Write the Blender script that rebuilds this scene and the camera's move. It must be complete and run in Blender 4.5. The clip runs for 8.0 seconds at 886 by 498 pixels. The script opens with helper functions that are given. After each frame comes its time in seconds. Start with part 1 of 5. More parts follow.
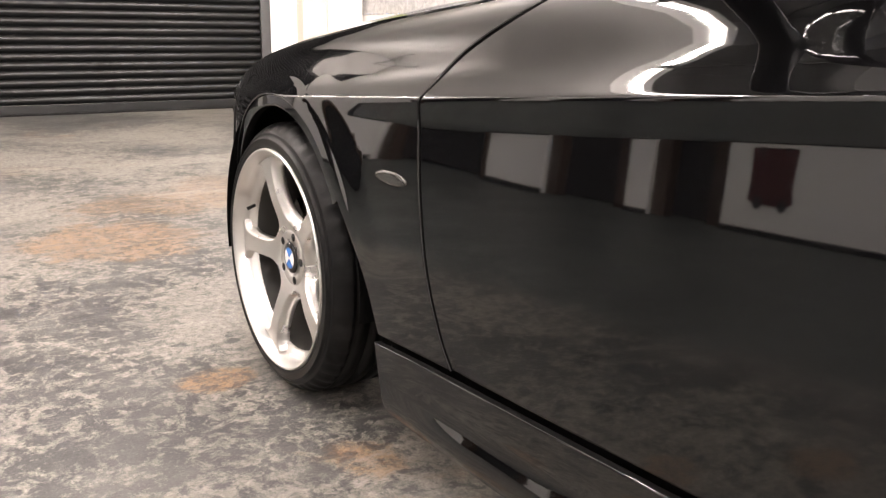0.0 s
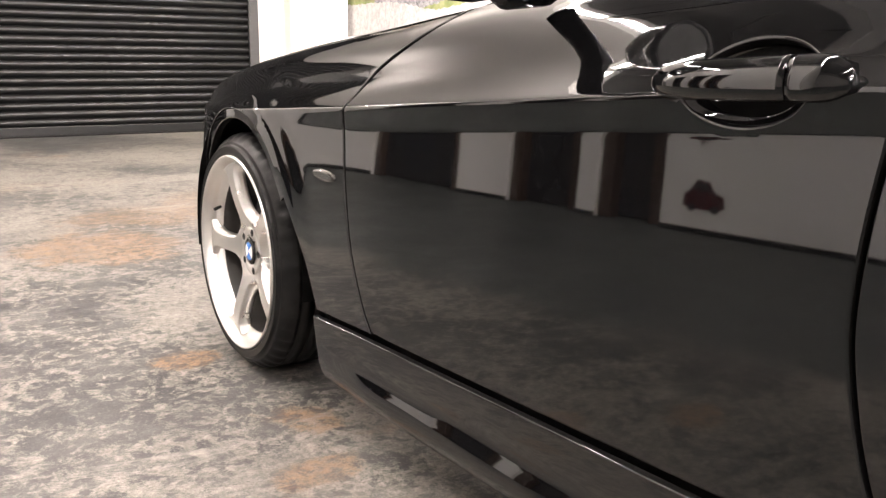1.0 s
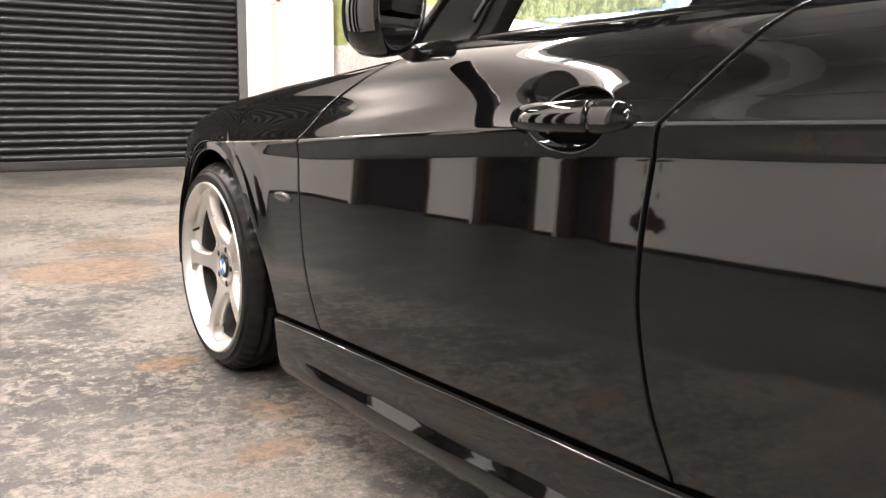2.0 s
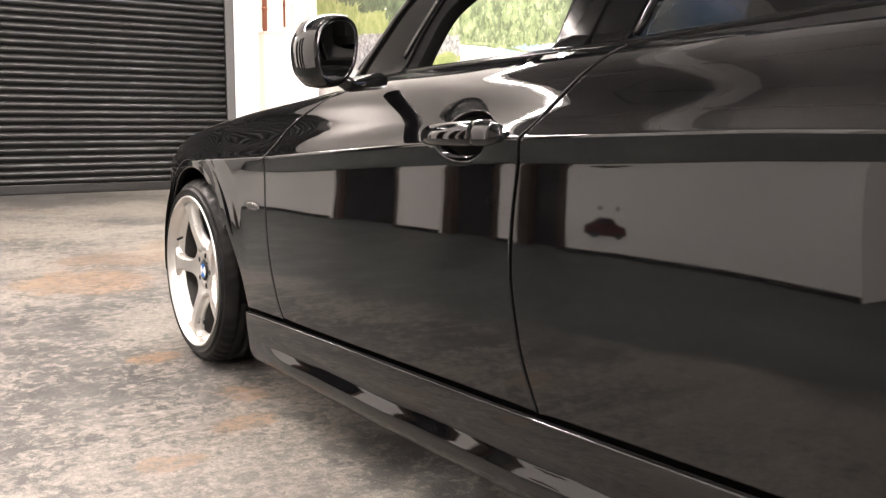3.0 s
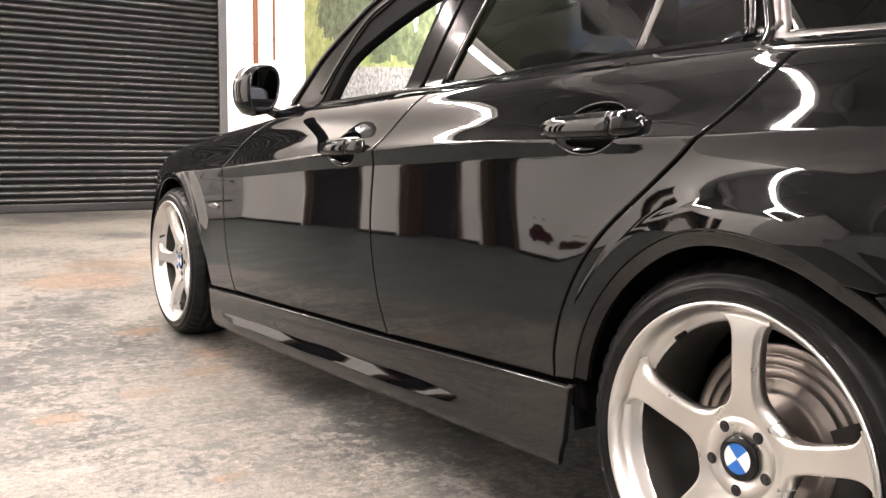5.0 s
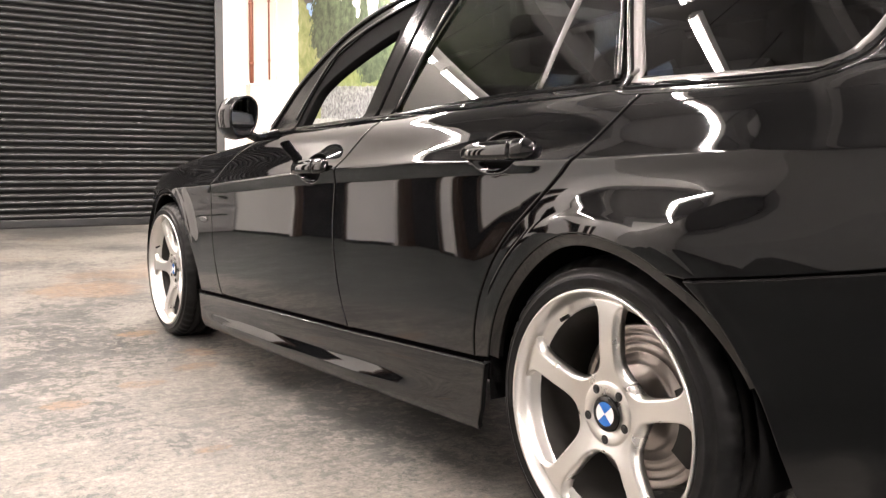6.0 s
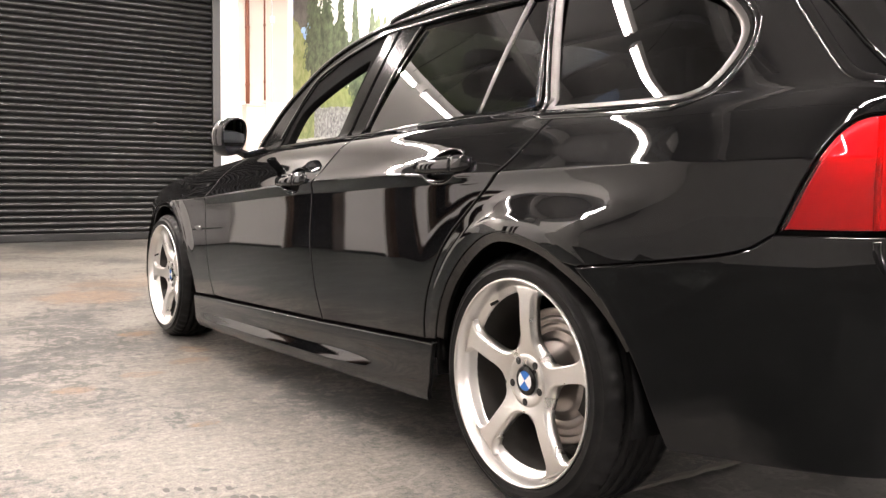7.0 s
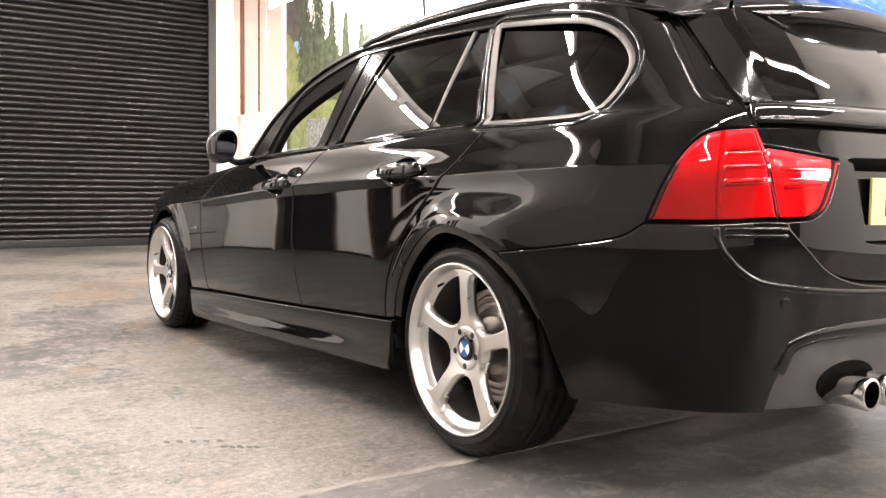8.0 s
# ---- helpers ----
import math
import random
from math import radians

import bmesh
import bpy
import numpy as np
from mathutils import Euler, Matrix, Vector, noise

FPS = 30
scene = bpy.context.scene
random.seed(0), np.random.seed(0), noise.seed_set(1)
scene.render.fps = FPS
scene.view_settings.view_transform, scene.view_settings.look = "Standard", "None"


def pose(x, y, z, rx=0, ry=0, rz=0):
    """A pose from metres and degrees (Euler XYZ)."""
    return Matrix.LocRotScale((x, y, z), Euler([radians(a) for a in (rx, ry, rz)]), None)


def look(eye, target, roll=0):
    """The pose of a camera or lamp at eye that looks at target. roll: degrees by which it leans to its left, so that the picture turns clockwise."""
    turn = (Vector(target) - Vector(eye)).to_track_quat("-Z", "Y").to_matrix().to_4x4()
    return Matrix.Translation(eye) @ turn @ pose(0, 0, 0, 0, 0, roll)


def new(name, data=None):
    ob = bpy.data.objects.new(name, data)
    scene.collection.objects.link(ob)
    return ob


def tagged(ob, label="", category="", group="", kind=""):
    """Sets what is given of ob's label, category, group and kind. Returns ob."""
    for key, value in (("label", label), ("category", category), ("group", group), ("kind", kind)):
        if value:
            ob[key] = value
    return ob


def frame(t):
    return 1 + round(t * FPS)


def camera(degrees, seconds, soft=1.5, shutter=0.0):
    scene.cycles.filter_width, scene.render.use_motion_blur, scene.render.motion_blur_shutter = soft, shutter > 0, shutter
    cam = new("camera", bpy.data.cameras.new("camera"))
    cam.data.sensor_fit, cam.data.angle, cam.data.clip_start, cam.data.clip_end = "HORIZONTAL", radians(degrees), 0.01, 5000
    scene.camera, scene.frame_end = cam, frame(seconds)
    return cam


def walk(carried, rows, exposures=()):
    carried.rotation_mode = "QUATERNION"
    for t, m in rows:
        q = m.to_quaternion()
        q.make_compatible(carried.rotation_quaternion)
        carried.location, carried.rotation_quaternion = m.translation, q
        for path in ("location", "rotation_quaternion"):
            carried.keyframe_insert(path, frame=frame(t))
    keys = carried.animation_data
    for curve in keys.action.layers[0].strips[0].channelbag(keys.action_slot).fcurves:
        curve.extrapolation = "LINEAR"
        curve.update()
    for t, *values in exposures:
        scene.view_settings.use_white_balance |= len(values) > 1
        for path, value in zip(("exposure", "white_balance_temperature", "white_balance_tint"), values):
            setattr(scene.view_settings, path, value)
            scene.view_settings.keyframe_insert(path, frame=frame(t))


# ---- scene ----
from mathutils.geometry import delaunay_2d_cdt

cam = camera(53.5, 8.0, soft=1.4)
PATH = [
    (0, (-1.597, 0.98, 0.812), (-0.534, 2.602, 0.326), 0.7),
    (0.5, (-1.623, 0.807, 0.814), (-0.555, 2.432, 0.346), 0.6),
    (1, (-1.638, 0.652, 0.805), (-0.561, 2.281, 0.375), 0.7),
    (1.5, (-1.673, 0.486, 0.815), (-0.586, 2.12, 0.429), 0.9),
    (3, (-1.801, -0.048, 0.813), (-0.684, 1.585, 0.518), 0.5),
    (3.5, (-1.859, -0.249, 0.797), (-0.737, 1.385, 0.525), 0.6),
    (4, (-1.898, -0.451, 0.793), (-0.774, 1.185, 0.545), 0.8),
    (4.5, (-1.929, -0.634, 0.784), (-0.809, 1.006, 0.544), 0.8),
    (6, (-2.058, -1.213, 0.806), (-0.939, 0.433, 0.607), 0.5),
    (6.5, (-2.107, -1.387, 0.797), (-0.986, 0.26, 0.622), 0.5),
    (7, (-2.179, -1.597, 0.789), (-1.053, 0.049, 0.634), 0.7),
    (7.5, (-2.242, -1.81, 0.78), (-1.113, -0.165, 0.636), 0.7),
    (8, (-2.327, -2.035, 0.769), (-1.194, -0.392, 0.636), 0.7),
]
walk(cam, [(t, look(eye, target, roll)) for t, eye, target, roll in PATH],
     exposures=[(0.0, -0.20), (1.0, -0.02), (3.0, -0.02), (4.0, 0.12), (4.5, 0.14), (6.0, 0.0), (8.0, -0.22)])

# ---- light ----
world = bpy.data.worlds.new("world")
scene.world = world
world.use_nodes = True
world.node_tree.nodes["Background"].inputs["Color"].default_value = (0.02, 0.02, 0.022, 1)
world.node_tree.nodes["Background"].inputs["Strength"].default_value = 0.3
scene.view_settings.exposure = 0.0
TUBE_POWER = 590.0
ROW_Z = 3.1
ROWS_Y = (-9.6, -6.8, -4.0, -1.2, 1.65, 4.5)
FILL_LAMPS = ((1.9, 5.8), (1.9, 7.1), (-2.95, 8.7))            # unseen fill tubes added over the east and west sides, to brighten the shutter end


# ---- materials ----
def material(name, color=(0.5, 0.5, 0.5), rough=0.5, metal=0.0, ior=1.45, coat=0.0, emit=0.0, trans=0.0):
    m = bpy.data.materials.new(name)
    m.use_nodes = True
    b = m.node_tree.nodes["Principled BSDF"]
    b.inputs["Base Color"].default_value = (*color, 1)
    b.inputs["Roughness"].default_value = rough
    b.inputs["Metallic"].default_value = metal
    b.inputs["IOR"].default_value = ior
    b.inputs["Coat Weight"].default_value = coat
    b.inputs["Coat Roughness"].default_value = 0.02
    b.inputs["Transmission Weight"].default_value = trans
    if emit:
        b.inputs["Emission Color"].default_value = (*color, 1)
        b.inputs["Emission Strength"].default_value = emit
    return m


class Nodes:
    """Short hand for adding nodes to a material."""

    def __init__(self, m):
        self.t = m.node_tree
        self.b = self.t.nodes["Principled BSDF"]
        self.coord = self.t.nodes.new("ShaderNodeTexCoord").outputs["Object"]

    def put(self, a, b):
        self.t.links.new(a, b)

    def noise(self, scale, detail=6, rough=0.6, stretch=None, distort=0.0, shift=0.0):
        n = self.t.nodes.new("ShaderNodeTexNoise")
        n.inputs["Scale"].default_value, n.inputs["Detail"].default_value = scale, detail
        n.inputs["Roughness"].default_value, n.inputs["Distortion"].default_value = rough, distort
        src = self.coord
        if stretch or shift:
            mp = self.t.nodes.new("ShaderNodeMapping")
            mp.inputs["Scale"].default_value = stretch or (1, 1, 1)
            mp.inputs["Location"].default_value = (shift, shift * 1.7, shift * 0.6)
            self.put(src, mp.inputs["Vector"])
            src = mp.outputs["Vector"]
        self.put(src, n.inputs["Vector"])
        return n.outputs["Fac"]

    def voronoi(self, scale, feature="F1", out="Distance"):
        n = self.t.nodes.new("ShaderNodeTexVoronoi")
        n.feature = feature
        n.inputs["Scale"].default_value = scale
        self.put(self.coord, n.inputs["Vector"])
        return n.outputs[out]

    def ramp(self, fac, stops):
        n = self.t.nodes.new("ShaderNodeValToRGB")
        e = n.color_ramp.elements
        while len(e) < len(stops):
            e.new(0.5)
        for el, (p, c) in zip(e, stops):
            el.position = p
            el.color = (*c, 1) if isinstance(c, tuple) else (c, c, c, 1)
        self.put(fac, n.inputs["Fac"])
        return n.outputs["Color"]

    def mix(self, fac, a, b, kind="MIX"):
        n = self.t.nodes.new("ShaderNodeMix")
        n.data_type, n.blend_type = "RGBA", kind
        for idx, v in ((0, fac), (6, a), (7, b)):
            if isinstance(v, (int, float)):
                n.inputs[idx].default_value = v
            elif isinstance(v, tuple):
                n.inputs[idx].default_value = (*v, 1)
            else:
                self.put(v, n.inputs[idx])
        return n.outputs[2]

    def patch(self, x, y, rx, ry, amount):
        """A ragged patch about a place on the floor."""
        t = self.t
        off, add, scl, length = (t.nodes.new("ShaderNodeVectorMath") for _ in range(4))
        nz = t.nodes.new("ShaderNodeTexNoise")
        nz.inputs["Scale"].default_value, nz.inputs["Detail"].default_value, nz.inputs["Roughness"].default_value = 5.0, 9, 0.75
        self.put(self.coord, nz.inputs["Vector"])
        off.operation, add.operation, scl.operation, length.operation = "SUBTRACT", "MULTIPLY_ADD", "MULTIPLY", "LENGTH"
        self.put(self.coord, off.inputs[0])
        off.inputs[1].default_value = (x, y, 0)
        self.put(off.outputs[0], scl.inputs[0])
        scl.inputs[1].default_value = (1 / rx, 1 / ry, 0)
        self.put(nz.outputs["Color"], add.inputs[0])
        add.inputs[1].default_value = (2.4, 2.4, 0)
        self.put(scl.outputs[0], add.inputs[2])
        mid = t.nodes.new("ShaderNodeVectorMath")
        mid.operation = "SUBTRACT"
        self.put(add.outputs[0], mid.inputs[0])
        mid.inputs[1].default_value = (1.2, 1.2, 0)
        self.put(mid.outputs[0], length.inputs[0])
        r = t.nodes.new("ShaderNodeMapRange")
        r.inputs["From Min"].default_value, r.inputs["From Max"].default_value = 1.05, 0.75
        r.inputs["To Min"].default_value, r.inputs["To Max"].default_value = 0.0, amount
        self.put(length.outputs["Value"], r.inputs["Value"])
        return r.outputs["Result"]

    def unseen_dark(self, across=(1.0, -0.142, 0.0), edge=-1.79):
        """The unseen west floor, coloured darker so that the car reflects less light; ragged towards the bays."""
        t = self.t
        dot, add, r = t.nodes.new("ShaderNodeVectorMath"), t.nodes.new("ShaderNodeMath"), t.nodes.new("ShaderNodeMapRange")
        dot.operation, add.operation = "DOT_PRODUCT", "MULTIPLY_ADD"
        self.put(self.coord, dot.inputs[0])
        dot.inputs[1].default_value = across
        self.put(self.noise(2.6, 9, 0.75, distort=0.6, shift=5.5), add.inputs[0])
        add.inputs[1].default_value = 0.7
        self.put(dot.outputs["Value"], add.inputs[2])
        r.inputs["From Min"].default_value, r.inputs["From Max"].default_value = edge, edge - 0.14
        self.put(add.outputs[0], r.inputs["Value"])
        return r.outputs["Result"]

    def color(self, c):
        self.put(c, self.b.inputs["Base Color"])

    def rough(self, fac, lo, hi):
        n = self.t.nodes.new("ShaderNodeMapRange")
        n.inputs["To Min"].default_value, n.inputs["To Max"].default_value = lo, hi
        self.put(fac, n.inputs["Value"])
        self.put(n.outputs["Result"], self.b.inputs["Roughness"])

    def bump(self, fac, strength=0.3, dist=0.002):
        n = self.t.nodes.new("ShaderNodeBump")
        n.inputs["Strength"].default_value, n.inputs["Distance"].default_value = strength, dist
        self.put(fac, n.inputs["Height"])
        self.put(n.outputs["Normal"], self.b.inputs["Normal"])


def concrete_floor():
    m = material("worn_concrete", rough=0.5)
    n = Nodes(m)
    big = n.noise(0.6, 5, 0.6, distort=0.5)
    mid = n.noise(3.4, 10, 0.72, distort=0.35)
    scale = n.noise(24, 9, 0.76, distort=0.5)
    fine = n.noise(45, 8, 0.75)
    grit = n.noise(170, 4, 0.7)
    specks = n.noise(95, 6, 0.75, shift=1.3)
    paint = n.ramp(mid, [(0.36, (0.050, 0.050, 0.051)), (0.50, (0.085, 0.084, 0.082)), (0.64, (0.15, 0.146, 0.138))])
    paint = n.mix(n.ramp(specks, [(0.58, 0.0), (0.63, 0.75)]), paint, (0.27, 0.26, 0.235))
    worn = n.ramp(fine, [(0.36, (0.168, 0.157, 0.141)), (0.62, (0.405, 0.376, 0.332))])
    worn = n.mix(n.ramp(specks, [(0.36, 0.85), (0.42, 0.0)]), worn, (0.07, 0.068, 0.066))
    # flakes of paint gone, more of them in some patches
    gone = n.mix(0.36, n.mix(0.42, scale, n.noise(11.0, 10, 0.76, (1.0, 0.7, 1.0), 0.6, 4.4)), big)
    flake = n.ramp(gone, [(0.474, 0.0), (0.512, 1.0)])
    base = n.mix(flake, paint, worn)
    dark = n.noise(0.8, 7, 0.7, distort=0.6, shift=7.7)
    base = n.mix(n.mix(n.ramp(dark, [(0.52, 0.0), (0.66, 0.5)]), (0, 0, 0), n.ramp(scale, [(0.38, 1.0), (0.62, 0.35)])), base, (0.040, 0.040, 0.042))
    # the worn colour is spread beside the doors, to lift the car's shade there
    sill_lift = n.mix(1.0, n.patch(-1.08, 1.75, 0.26, 0.55, 0.7), n.patch(-1.12, 0.85, 0.24, 0.50, 0.7), "LIGHTEN")
    base = n.mix(n.mix(sill_lift, (0, 0, 0), n.ramp(scale, [(0.36, 0.35), (0.56, 1.0)])), base, worn)
    # rusty stains: a few of known place, and scattered ones
    rust = n.ramp(n.noise(1.1, 8, 0.7, distort=0.9, shift=3.1), [(0.60, 0.0), (0.70, 0.55)])
    for x, y, rx, ry, amount in ((-0.85, 4.45, 0.34, 0.36, 0.8), (-0.45, 5.1, 0.5, 0.3, 0.6), (0.1, 5.5, 0.45, 0.28, 0.5), (-0.98, 2.90, 0.10, 0.07, 1.0), (-0.86, 2.36, 0.07, 0.10, 0.8),
                                 (-0.95, 2.12, 0.09, 0.06, 0.75), (-1.20, 1.95, 0.10, 0.06, 0.7), (-1.50, 1.80, 0.09, 0.06, 0.8), (-1.25, 1.12, 0.06, 0.03, 0.9), (-0.35, 8.05, 0.07, 0.05, 1.0)):
        rust = n.mix(1.0, rust, n.patch(x, y, rx, ry, amount), "LIGHTEN")
    rust = n.mix(1.0, rust, n.ramp(n.mix(0.5, fine, scale), [(0.42, 0.08), (0.56, 1.0)]), "MULTIPLY")
    base = n.mix(rust, base, n.ramp(scale, [(0.35, (0.22, 0.11, 0.055)), (0.65, (0.36, 0.235, 0.13))]))
    base = n.mix(0.65, base, n.mix(1.0, base, n.ramp(grit, [(0.32, 0.25), (0.68, 1.0)]), "MULTIPLY"))
    base = n.mix(n.mix(n.ramp(n.noise(2.6, 8, 0.76, (0.5, 1.4, 1.0), 0.8, 9.1), [(0.51, 0.0), (0.63, 0.60)]), (0, 0, 0), n.ramp(fine, [(0.40, 1.0), (0.60, 0.2)])), base, (0.060, 0.059, 0.058))
    base = n.mix(n.ramp(n.noise(13.0, 9, 0.78, (0.6, 1.2, 1.0), 0.7, 6.3), [(0.54, 0.0), (0.64, 0.36)]), base, (0.075, 0.074, 0.072))
    scuff = n.ramp(n.noise(4.0, 9, 0.8, (0.40, 1.9, 1.0), 0.9, 2.2), [(0.55, 0.0), (0.68, 0.5)])
    base = n.mix(scuff, base, (0.40, 0.375, 0.335))
    base = n.mix(1.0, base, (0.78, 0.775, 0.76), "MULTIPLY")
    # out of view the colour is darkened, for darker reflections in the doors
    base = n.mix(n.unseen_dark(), base, n.ramp(mid, [(0.34, (0.030, 0.034, 0.032)), (0.54, (0.060, 0.066, 0.063)), (0.70, (0.115, 0.122, 0.117))]))
    n.color(base)
    n.rough(scale, 0.30, 0.70)
    n.bump(n.mix(0.5, n.mix(0.4, scale, fine), flake), 0.4, 0.002)
    return m


def smooth_slab():
    m = material("smooth_grey_concrete", rough=0.4)
    n = Nodes(m)
    mid, fine = n.noise(1.8, 8, 0.65, distort=0.4), n.noise(40, 7, 0.7)
    patch = n.noise(9.0, 10, 0.78, distort=0.5, shift=2.0)
    base = n.ramp(mid, [(0.30, (0.060, 0.059, 0.057)), (0.55, (0.115, 0.112, 0.107)), (0.75, (0.18, 0.175, 0.165))])
    base = n.mix(n.ramp(patch, [(0.50, 0.0), (0.58, 0.65)]), base, (0.21, 0.20, 0.185))
    base = n.mix(n.ramp(n.noise(6.0, 9, 0.8, (0.4, 2.2, 1.0), 0.8, 1.1), [(0.57, 0.0), (0.66, 0.6)]), base, (0.27, 0.26, 0.24))
    base = n.mix(n.ramp(fine, [(0.36, 0.6), (0.46, 0.0)]), base, (0.05, 0.049, 0.048))
    # the slab's unseen part is darkened as well, for a blacker bumper reflection
    n.color(n.mix(n.unseen_dark((1.0, 0.9, 0.0), -1.25), base, n.ramp(mid, [(0.34, (0.014, 0.016, 0.015)), (0.54, (0.028, 0.031, 0.030)), (0.70, (0.055, 0.059, 0.056))])))
    n.rough(mid, 0.30, 0.55)
    n.bump(fine, 0.25, 0.001)
    return m


def plaster(name, color, rough=0.7):
    m = material(name, color, rough)
    n = Nodes(m)
    d = n.noise(1.3, 6, 0.6)
    n.color(n.mix(n.ramp(d, [(0.35, 0.0), (0.75, 0.5)]), color, tuple(c * 0.82 for c in color)))
    n.bump(n.noise(60, 5, 0.6), 0.15, 0.002)
    return m


def car_paint():
    m = material("black_car_paint", (0.002, 0.002, 0.0022), 0.03, 0.0, 1.48)
    n = Nodes(m)
    n.rough(n.noise(7, 5, 0.6), 0.015, 0.045)
    return m


def brushed(name, color, rough, metal=1.0):
    m = material(name, color, rough, metal)
    n = Nodes(m)
    f = n.noise(14, 3, 0.5)
    n.rough(f, rough * 0.8, rough * 1.2)
    n.color(n.mix(n.ramp(n.noise(9, 3, 0.5), [(0.35, 0.0), (0.8, 0.4)]), color, tuple(c * 0.86 for c in color)))
    n.bump(n.noise(220, 2, 0.5), 0.01, 0.0003)
    return m


def rubber():
    m = material("tyre_rubber", (0.006, 0.006, 0.0065), 0.45, ior=1.22)
    n = Nodes(m)
    f = n.noise(14, 6, 0.7)
    n.color(n.ramp(f, [(0.4, (0.006, 0.006, 0.0062)), (0.8, (0.016, 0.0155, 0.015))]))
    n.rough(f, 0.27, 0.42)
    n.bump(n.noise(160, 3, 0.6), 0.2, 0.0005)
    return m


def grained(name, color, rough, scale=90, bump=0.2):
    m = material(name, color, rough)
    n = Nodes(m)
    f = n.noise(scale, 5, 0.65)
    n.rough(f, rough * 0.8, min(1, rough * 1.2))
    n.color(n.mix(n.ramp(n.noise(4, 5, 0.6), [(0.35, 0.0), (0.75, 0.6)]), color, tuple(c * 0.7 for c in color)))
    n.bump(f, bump, 0.001)
    return m


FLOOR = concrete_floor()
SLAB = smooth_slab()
WHITE_WALL = plaster("white_painted_wall", (0.86, 0.84, 0.81))
PALE_WALL = plaster("pale_grey_painted_wall", (0.50, 0.49, 0.475))
BEIGE_WALL = plaster("cream_painted_board", (0.62, 0.53, 0.46))
DARK_ROOF = grained("grey_roof_sheet", (0.22, 0.215, 0.21), 0.7, 20)
GREY_BAND = grained("added_grey_band", (0.45, 0.445, 0.435), 0.6, 20)
DARK_WALL = grained("dark_grey_wall", (0.03, 0.03, 0.03), 0.7, 20)
MARK = grained("dusty_tread_mark", (0.10, 0.097, 0.092), 0.8, 60)
JOINT = grained("worn_joint_edge", (0.20, 0.19, 0.17), 0.8, 40)
STEEL_BEAM = grained("dark_steel_beam", (0.02, 0.02, 0.022), 0.6, 20)
SHUTTER = grained("black_shutter_steel", (0.0055, 0.0055, 0.0058), 0.33, 12, 0.04)
SHUTTER.node_tree.nodes["Principled BSDF"].inputs["IOR"].default_value = 1.38
RAIL_STEEL = grained("grey_shutter_rail", (0.05, 0.05, 0.05), 0.5, 20, 0.1)
COPPER = grained("old_copper_pipe", (0.20, 0.072, 0.042), 0.5, 30)
WHITE_PLASTIC = grained("white_plastic", (0.75, 0.74, 0.72), 0.4, 40, 0.05)
DARK_DOOR = grained("dark_door_glass", (0.02, 0.02, 0.022), 0.15, 10, 0.02)
BROWN_FRAME = grained("dark_brown_frame", (0.05, 0.028, 0.018), 0.5, 20)
PAINT = car_paint()
BLACK_TRIM = material("gloss_black_trim", (0.004, 0.004, 0.004), 0.09, 0, 1.42)
FRAME_BLACK = material("satin_black_frame", (0.003, 0.003, 0.003), 0.10, 0, 1.10)
MATT_BLACK = grained("matt_black_plastic", (0.012, 0.012, 0.012), 0.55)
INNER = material("black_underbody_and_shade", (0.004, 0.004, 0.004), 0.9, ior=1.12)
RUBBER = rubber()
ALLOY = brushed("silver_alloy", (0.74, 0.722, 0.695), 0.29, 1.0)
LIP = brushed("machined_alloy_lip", (0.80, 0.785, 0.76), 0.32, 1.0)
BRAKE = brushed("brake_disc_steel", (0.42, 0.38, 0.35), 0.35)
CALIPER = grained("cast_caliper", (0.035, 0.033, 0.03), 0.55)
SATIN = brushed("satin_dark_trim", (0.075, 0.072, 0.069), 0.40)
CHROME = brushed("chrome", (0.75, 0.74, 0.72), 0.08)
MIRROR = material("mirror_glass", (0.85, 0.87, 0.88), 0.01, 1.0)
GREY_PANEL = grained("grey_diffuser_plastic", (0.045, 0.045, 0.045), 0.35, 70, 0.1)
BADGE_BLUE = material("badge_blue", (0.02, 0.13, 0.45), 0.2, 0, 1.5)
BADGE_WHITE = material("badge_white", (0.8, 0.8, 0.8), 0.2)
YELLOW = material("plate_yellow", (0.86, 0.74, 0.30), 0.35)
BLACK_INK = material("plate_black", (0.01, 0.01, 0.01), 0.4)
GREY_STEEL = grained("grey_painted_steel", (0.27, 0.265, 0.26), 0.4, 20, 0.05)
POSTER_RED = grained("red_print", (0.075, 0.012, 0.015), 0.4, 15, 0.0)
POSTER_GREY = grained("grey_print", (0.30, 0.28, 0.25), 0.4, 15, 0.0)
POSTER_DARK = grained("dark_print", (0.03, 0.03, 0.035), 0.4, 15, 0.0)


def painted(name, stops, scale, stretch=None, distort=0.4):
    """Mural ink: mottled between several tones."""
    m = material(name, (0.5, 0.5, 0.5), 0.55)
    n = Nodes(m)
    a = n.noise(scale, 9, 0.7, stretch, distort)
    n.color(n.ramp(a, stops))
    return m


INK_SKY = painted("mural_sky", [(0.40, (0.035, 0.14, 0.55)), (0.50, (0.36, 0.54, 0.82)), (0.58, (0.88, 0.89, 0.90)), (1.0, (0.92, 0.92, 0.90))], 0.7)
INK_HAZE = painted("mural_haze", [(0.30, (0.80, 0.84, 0.80)), (0.70, (0.90, 0.90, 0.86))], 2.0)
INK_GRASS = painted("mural_grass", [(0.30, (0.105, 0.143, 0.037)), (0.50, (0.211, 0.248, 0.093)), (0.72, (0.360, 0.353, 0.186))], 6.0)
INK_ROCK = painted("mural_dark_rock", [(0.30, (0.040, 0.040, 0.040)), (0.65, (0.128, 0.120, 0.112))], 5.0)
